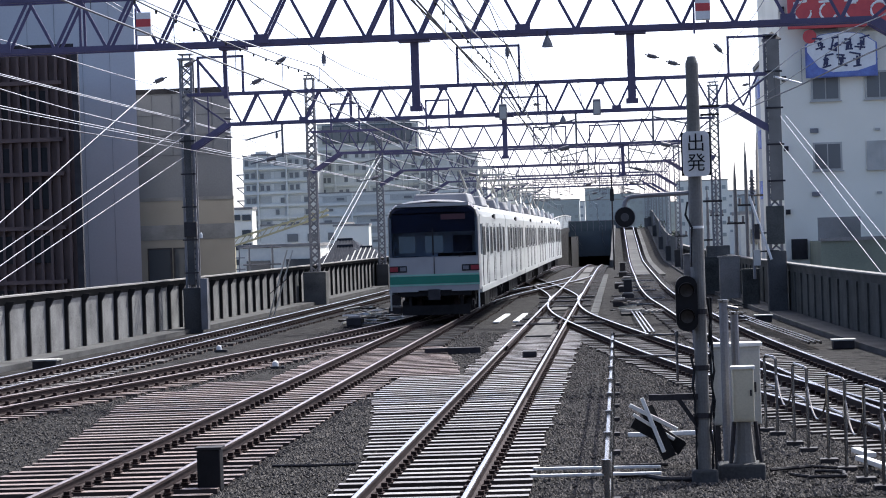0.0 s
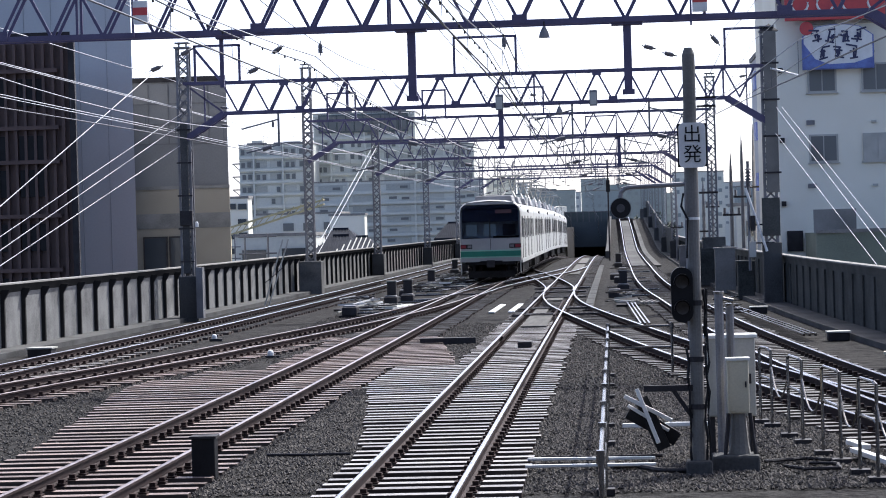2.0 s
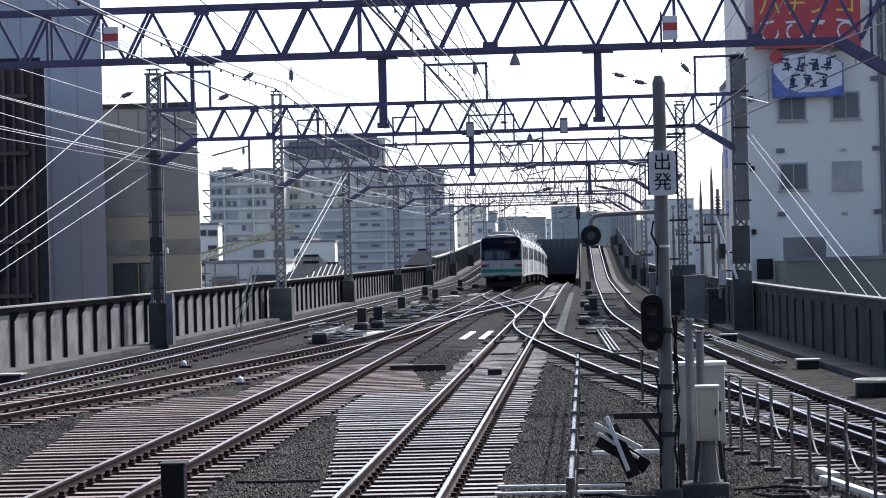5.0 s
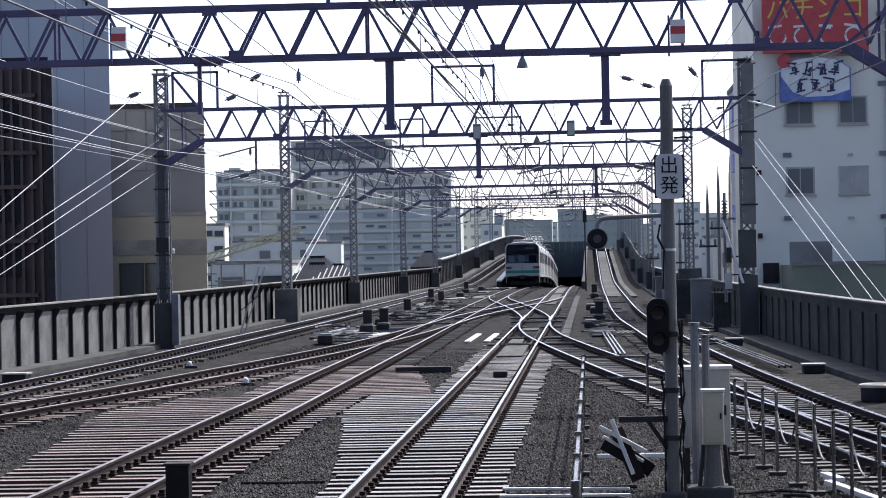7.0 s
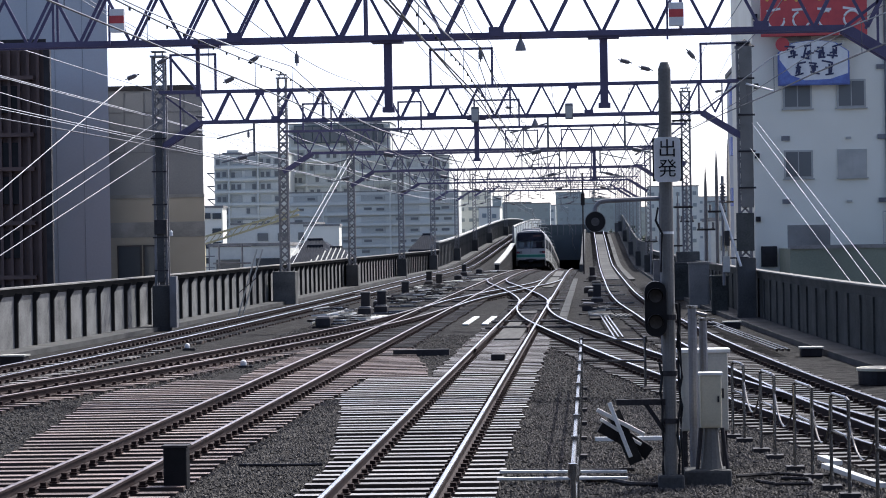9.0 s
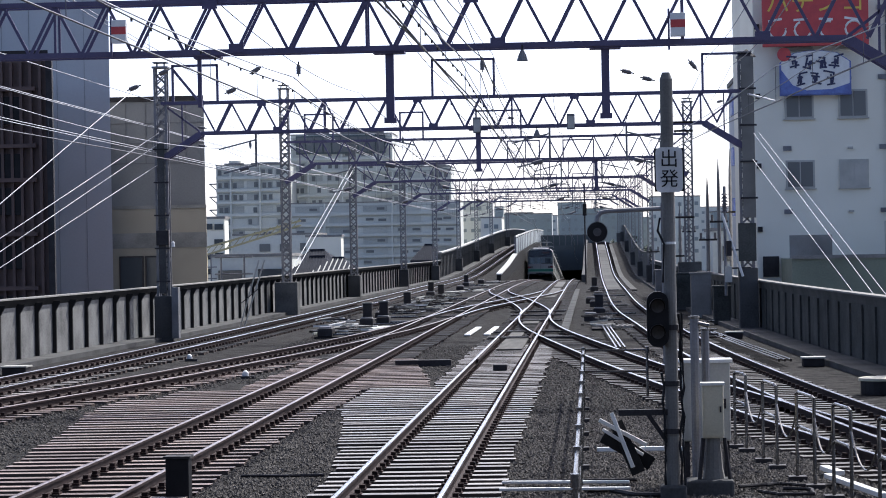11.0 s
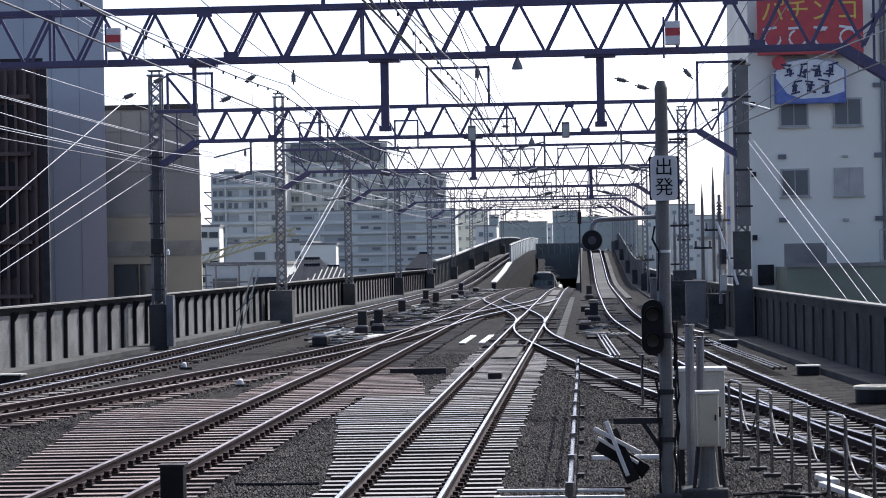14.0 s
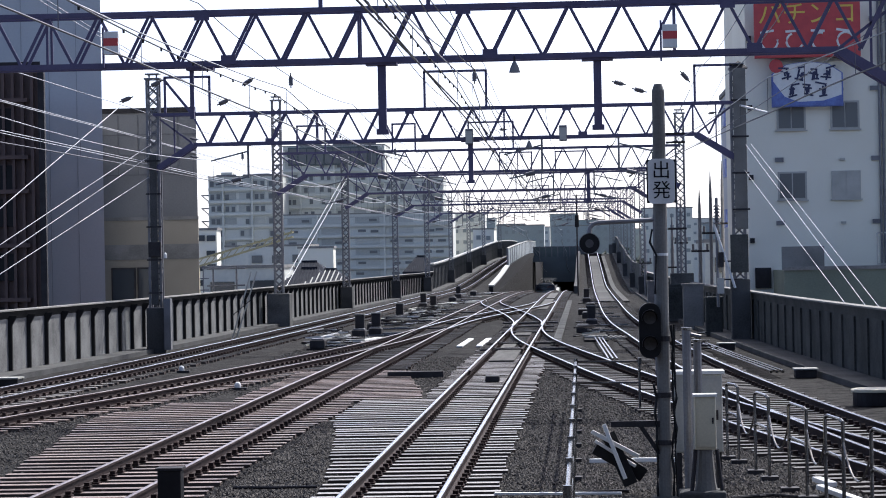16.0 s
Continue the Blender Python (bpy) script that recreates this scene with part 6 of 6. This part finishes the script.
block("white_shed", "plain white walled building behind the parapet", -34.0, -29.8, 300, 3, 4.3, "white_wall", 3.0, 4.2, 0.7, 1.4, "glass", roof_box=False, bands=False)
block("low_house", "low pale house front with a wide dark opening", -30.3, -24.0, 200, 8, 2.3, "pale_wall", 2.6, 3.0, 1.9, 1.1, "glass", roof_box=False, bands=False)
block("office_block", "pale grey office block in the distance", -47, -36, 330, 12, 4.8, "pale_wall", 2.6, 2.4, 1.4, 1.0, roof_box=False, bands=False)
# distance haze is put into these wall and window colours
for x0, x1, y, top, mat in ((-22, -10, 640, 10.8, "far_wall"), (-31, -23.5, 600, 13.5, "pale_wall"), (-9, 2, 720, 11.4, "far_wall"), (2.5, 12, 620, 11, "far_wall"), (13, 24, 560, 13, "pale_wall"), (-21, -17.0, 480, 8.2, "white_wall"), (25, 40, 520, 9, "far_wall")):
    block("distant_building", "haze-toned building far down the line", x0, x1, y, 14, top, mat, 2.6, 1.7, 0.8, 0.8, "glass_haze", roof_box=False, bands=False)
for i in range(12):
    block("distant_building", "haze-toned low building on the skyline", -48 + i * 9.2, -48 + i * 9.2 + 9.4, 820 + (i % 3) * 25, 14, 11.5 + (i * 5 % 7) * 0.9, "far_wall" if i % 3 else "pale_wall", 2.8, 2.0, 0.9, 0.8, "glass_haze", roof_box=False, bands=False)
block("grey_building", "grey flat building behind the parapet", 9.0, 17.0, 190, 12, 3.6, "pale_wall", 2.8, 2.5, 1.4, 1.1, "glass", roof_box=False, bands=False)


def tiled_house(x0, x1, y, eave, ridge):
    b = thing("tiled_house", "house with a dark ribbed tile hip roof", "house", "tiled houses")
    d = 9.0
    part("wall", Geo().span(x0 + 0.4, x1 - 0.4, y + 0.4, y + d - 0.4, STREET, eave), "beige_wall", b)
    m0, m1, my = x0 + (x1 - x0) * 0.36, x1 - (x1 - x0) * 0.36, y + d / 2
    part("roof", Geo().add([(x0, y, eave), (x1, y, eave), (x1, y + d, eave), (x0, y + d, eave), (m0, my, ridge), (m1, my, ridge), (x0, y, eave - 0.2), (x1, y, eave - 0.2), (x1, y + d, eave - 0.2), (x0, y + d, eave - 0.2)],
                           [(0, 1, 5, 4), (1, 2, 5), (2, 3, 4, 5), (3, 0, 4), (9, 8, 7, 6), (0, 6, 7, 1), (1, 7, 8, 2), (2, 8, 9, 3), (3, 9, 6, 0)]), "roof_tile", b, "dark tile hip roof")
    for i in range(1, 18):
        s = i / 18
        xb = x0 + (x1 - x0) * s
        xt = min(max(xb, m0), m1)
        f = min(1.0, (xb - x0) / (m0 - x0), (x1 - xb) / (x1 - m1))
        part("tile_rib", Geo().beam((xb, y, eave + 0.03), (xb, y + d / 2 * f, eave + 0.03 + (ridge - eave) * f), 0.06, 0.08), "cabinet" if i % 2 and x0 == -19.7 else "roof_tile", b)
    part("ridge", Geo().beam((m0, my, ridge + 0.05), (m1, my, ridge + 0.05), 0.3, 0.2), "roof_tile", b)


tiled_house(-22.9, -18.6, 186, 0.9, 2.2)
tiled_house(-19.7, -16.6, 176, 1.15, 2.1)
tiled_house(-27.5, -22.5, 225, 1.3, 2.7)
tiled_house(-21.6, -17.6, 300, 1.3, 3.1)


def crane_boom():
    c = thing("crane", "yellow lattice crane boom rising over the roofs", "crane")
    p, q = Vector((-38.5, 245, 2.2)), Vector((-28.3, 245, 5.2))
    for dz in (0.0, 0.75):
        for dy in (0, 0.8):
            part("boom_chord", Geo().beam(p + Vector((0, dy, dz)), q + Vector((0, dy, dz * 0.6)), 0.16), "crane", c)
    for k in range(14):
        a, b = p.lerp(q, k / 14), p.lerp(q, (k + 1) / 14)
        part("boom_brace", Geo().beam(a, b + Vector((0, 0, 0.7)), 0.08), "crane", c)
    part("mast", Geo().beam((-38, 245.4, STREET), (-38, 245.4, 2.6), 0.9), "crane", c)


crane_boom()


def ladder_stand(x, y):
    s = thing("pipe_scaffold", "thin pipe scaffold standing behind the parapet", "scaffold", "pipe scaffolds")
    for dx in (0, 1.1):
        part("standard", Geo().tube([(x + dx, y, STREET), (x + dx, y, 2.6)], 0.05, 6), "steel_grey", s)
    for z in (0.9, 1.7, 2.5):
        part("ledger", Geo().tube([(x - 0.3, y, z), (x + 1.5, y, z)], 0.045, 6), "steel_grey", s)


ladder_stand(-27.6, 175)
ladder_stand(-17.4, 118)


# tapered poles behind the right parapet
for x, y, top in ((5.75, 126, 6.3), (6.4, 128, 7.2), (7.1, 130, 7.7), (5.2, 150, 5.4), (6.3, 165, 6.9), (4.2, 175, 5.6)):
    p = thing("tapered_pole", "slim dark tapered pole behind the parapet", "pole", "tapered poles", at=(x, y, -0.2))
    part("shaft", Geo().tube([(0, 0, -6), (0, 0, top - 2.0), (0, 0, top - 1.0), (0, 0, top)], [0.09, 0.09, 0.07, 0.012], 8), "steel_grey", p)
    part("crossarm", Geo().box((0, -0.05, top - 3.2), (0.9, 0.08, 0.1)), "iron", p)
    for dx in (-0.35, 0.35):
        part("insulator", Geo().tube([(dx, -0.05, top - 3.15), (dx, -0.05, top - 2.85)], 0.06, 8), "insulator", p)
for x, y, w, h, m in ((4.65, 92, 0.6, 1.35, "panel_dark"), (4.25, 100, 0.8, 1.75, "concrete"), (3.9, 112, 0.8, 1.6, "panel_dark"), (3.6, 128, 0.9, 1.6, "steel_grey")):
    ob = thing("lineside_cabinet", "tall grey lineside cabinet at the parapet", "cabinet", "lineside cabinets", at=(x, y, -0.2))
    part("case", Geo().box((0, 0, h / 2), (w, 0.5, h)), m, ob, bevel=0.02)
    part("lid", Geo().box((0, 0, h + 0.02), (w + 0.1, 0.6, 0.06)), m, ob)
    part("door", Geo().box((0, -0.26, h / 2), (w * 0.85, 0.02, h * 0.85)), m, ob)


# concrete slabs between the rails of the ramp track
rs = thing("ramp_slab", "grey concrete slab deck between the rails of the ramp", "slab deck", kind="structure")
for k in range(16):
    y = 160 + k * 10
    part("slab", Geo().sweep([(LINE_F(yy), yy, climb(yy)) for yy in (y, y + 3.3, y + 6.6, y + 9.8)], [(-0.46, -0.2), (0.46, -0.2), (0.46, -0.1), (-0.46, -0.1)]), "slab_grey", rs)
    part("edge_slab", Geo().sweep([(LINE_F(yy) + 1.2, yy, climb(yy)) for yy in (y, y + 3.3, y + 6.6, y + 9.8)], [(-0.2, -0.2), (0.2, -0.2), (0.2, -0.1), (-0.2, -0.1)]), "slab_grey", rs)


# ---- the cutting, its walls and the portal ----
def retaining(name, x, y0, y1, top, low, label, mat, extra):
    ys = [y0 + (y1 - y0) * i / 24 for i in range(25)]
    g, n = Geo(), 25
    g.add([(x + s * 0.18, y, z) for s in (-1, 1) for y in ys for z in (low(y) - 0.6, top(y) + extra)],
          [f for s in (0, 1) for f in [(s * 50 + 2 * i, s * 50 + 2 * i + 1, s * 50 + 2 * i + 3, s * 50 + 2 * i + 2) for i in range(24)]] + [(2 * i + 1, 51 + 2 * i, 53 + 2 * i, 2 * i + 3) for i in range(24)] + [(0, 50, 51, 1), (48, 49, 99, 98)])
    return tagged(part(name, g, mat), label, "wall", kind="structure")


RAMP_WALL = smooth_path([(219, 0.3), (245, 1.05), (268, 1.9), (300, 2.45), (366, 3.3), (420, 3.5)])
retaining("wall_3", -8.1, 219, 420, RAMP_WALL, dip, "dark concrete retaining wall of the climbing track", "coping", 0.0)
tagged(part("ramp_coping", Geo().sweep([(-8.1, y, RAMP_WALL(y)) for y in range(219, 268, 6)], [(-0.24, 0.0), (0.24, 0.0), (0.24, 0.12), (-0.24, 0.12)]), "cabinet"), "bright coping along the ramp wall", "coping", kind="structure")
sc = thing("wall_7", "pale translucent noise screen standing on the ramp wall", "noise screen", kind="structure")
for k in range(19):
    y = 268 + k * 8
    part("panel", Geo().span(-8.16, -8.04, y + 0.08, y + 7.92, RAMP_WALL(y), RAMP_WALL(y) + 1.75), "screen_pale", sc)
    part("post", Geo().span(-8.2, -8.0, y - 0.08, y + 0.08, RAMP_WALL(y) - 0.4, RAMP_WALL(y) + 1.9), "steel_grey", sc)
part("rail", Geo().sweep([(-8.1, y, RAMP_WALL(y) + 1.75) for y in range(268, 421, 8)], [(-0.12, 0), (0.12, 0), (0.12, 0.12), (-0.12, 0.12)]), "cabinet", sc)
retaining("wall_4", -0.75, 214, 420, climb, dip, "sooty concrete retaining wall of the ramp track", "concrete_dark", 0.25)
pt = thing("wall_5", "dark underpass portal below a dark concrete screen", "wall", kind="structure")
part("portal_beam", Geo().span(-8.0, -0.5, 390, 400, 2.0, 2.75), "teal_dark", pt, "dark deck over the cutting")
part("screen", Geo().span(-8.2, 1.0, 400.1, 400.5, 2.6, 4.3), "teal_dark", pt, "teal screen above the portal, haze put into its colour")
for k in range(10):
    part("screen_post", Geo().span(-8.0 + k * 0.95, -7.9 + k * 0.95, 399.9, 400.1, 2.75, 4.5), "steel_grey", pt)
part("screen_rail", Geo().span(-8.2, 1.0, 399.9, 400.1, 4.3, 4.42), "steel_grey", pt)
part("end_wall", Geo().span(-8.0, -0.5, 470, 471, -1.9, 3.0), "teal_dark", pt, "grey end wall above the tunnel mouth")
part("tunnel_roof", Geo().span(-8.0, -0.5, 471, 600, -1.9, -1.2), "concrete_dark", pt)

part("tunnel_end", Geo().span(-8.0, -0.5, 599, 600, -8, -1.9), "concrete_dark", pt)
# near-black sides: the cutting's inner shade put into the colour
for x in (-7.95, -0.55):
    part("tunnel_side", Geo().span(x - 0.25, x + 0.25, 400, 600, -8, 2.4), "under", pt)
nb = [(wall_right(y) - 0.35, y, climb(y)) for y in range(196, 345, 6)]
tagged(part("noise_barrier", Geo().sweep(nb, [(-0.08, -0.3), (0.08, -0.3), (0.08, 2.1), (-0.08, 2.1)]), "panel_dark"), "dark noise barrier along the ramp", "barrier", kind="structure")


# ---- trees ----
def tree(x, y, base, h, r, seed):
    t = thing("tree", "dense green tree with an uneven crown", "tree", "trees", at=(x, y, base))
    rnd = random.Random(seed)
    tr = Geo().tube([(0, 0, 0), (0.1, 0, h * 0.3), (0, 0.1, h * 0.6), (0, 0, h * 0.9)], [r * 0.09, r * 0.07, r * 0.05, 0.03], 8)
    for k in range(6):
        a = rnd.uniform(0, 6.28)
        tr.tube([(0, 0, h * 0.35 + k * h * 0.07), (r * 0.6 * math.cos(a), r * 0.6 * math.sin(a), h * 0.5 + k * h * 0.07)], [r * 0.04, 0.02], 6)
    part("trunk", tr, "brown_wall", t)
    cr = Geo()
    lumps = [(rnd.uniform(-1, 1) * r * 0.7, rnd.uniform(-1, 1) * r * 0.7, h * rnd.uniform(0.4, 0.95), r * rnd.uniform(0.25, 0.5)) for _ in range(16)]
    for cx, cy, cz, cr_ in lumps:
        for _ in range(110):
            d = Vector((rnd.gauss(0, 1), rnd.gauss(0, 1), rnd.gauss(0, 1))).normalized() * cr_ * rnd.uniform(0.6, 1.05)
            s = r * 0.07
            u = Vector((rnd.gauss(0, 1), rnd.gauss(0, 1), rnd.gauss(0, 1))).normalized() * s
            v = u.cross(d).normalized() * s
            p = Vector((cx, cy, cz)) + d
            cr.add([p - u, p + v, p + u, p - v], [(0, 1, 2, 3)])
    part("crown", cr, "leaf", t)


for i, (x, y, h, r) in enumerate(((7, 560, 12, 4), (10, 520, 11, 4))):
    tree(x, y, STREET, h, r, 40 + i)


# ---- unseen block behind the camera, added to hold back skylight ----
st = thing("station_building", "unseen plain block added behind the camera to hold back skylight", "building", kind="structure")
part("rear_block", Geo().span(-34, 28, -34, -14, -8.3, 20), "concrete_dark", st)
part("overhead_block", Geo().span(-22, 16, -14, -3, 7.5, 8.0), "concrete_dark", st, "unseen slab added overhead to hold back skylight")


# ---- loose ballast stones ----
def stones():
    rng = np.random.default_rng(4)
    base = np.array([(1, 0, 0), (-1, 0, 0), (0, 1, 0), (0, -1, 0), (0, 0, 1), (0, 0, -0.6)], float)
    tri = [(0, 2, 4), (2, 1, 4), (1, 3, 4), (3, 0, 4), (2, 0, 5), (1, 2, 5), (3, 1, 5), (0, 3, 5)]
    verts, faces, k = [], [], 0
    areas = [(-1.2, 5.2, 27.5, 44, 330), (-4.85, -3.4, 28, 46, 320), (-12.5, -8.2, 40, 58, 90), (-1.15, 3.0, 44, 70, 110), (-4.9, -3.4, 56, 76, 70), (-9.6, -7.2, 56, 90, 40), (-12.0, -8.0, 33, 40, 90)]
    for x0, x1, y0, y1, dens in areas:
        n = int((x1 - x0) * (y1 - y0) * dens)
        px, py = rng.uniform(x0, x1, n), rng.uniform(y0, y1, n)
        size = rng.uniform(0.016, 0.034, n)
        for i in range(n):
            a, b = rng.uniform(0, 6.28, 2)
            ca, sa = math.cos(a), math.sin(a)
            j = base * (size[i] * rng.uniform(0.7, 1.35, (6, 1)))
            x, y = j[:, 0] * ca - j[:, 1] * sa, j[:, 0] * sa + j[:, 1] * ca
            z = j[:, 2] * 0.8 + x * 0.4 * math.sin(b)
            verts.append(np.stack([x + px[i], y + py[i], z - 0.195], 1))
            faces += [(p + k, q + k, r + k) for p, q, r in tri]
            k += 6
    me = bpy.data.meshes.new("ballast_stones")
    me.from_pydata(np.concatenate(verts).tolist(), [], faces)
    me.materials.append(M["stone"])
    tagged(new("ballast_stones", me), "loose angular grey-brown ballast stones", "ballast", kind="stuff")


stones()


lay_tracks()


# ---- movement ----
def run(t):
    """How far along the line the train's tail is."""
    return 82.0 + 20.2 * t - 0.07 * t * t


def motions():
    steps = [i * 0.5 for i in range(33)]
    for i, car in enumerate(TRAIN):
        rows = []
        for t in steps:
            a = run(t) + i * 19.0
            za, zb = dip(a + 2.6), dip(a + 16.2)
            rows.append((t, pose(-6.05, a, za - (zb - za) / 13.6 * 2.6, math.degrees(math.atan2(zb - za, 13.6)))))
        walk(car, rows)


motions()
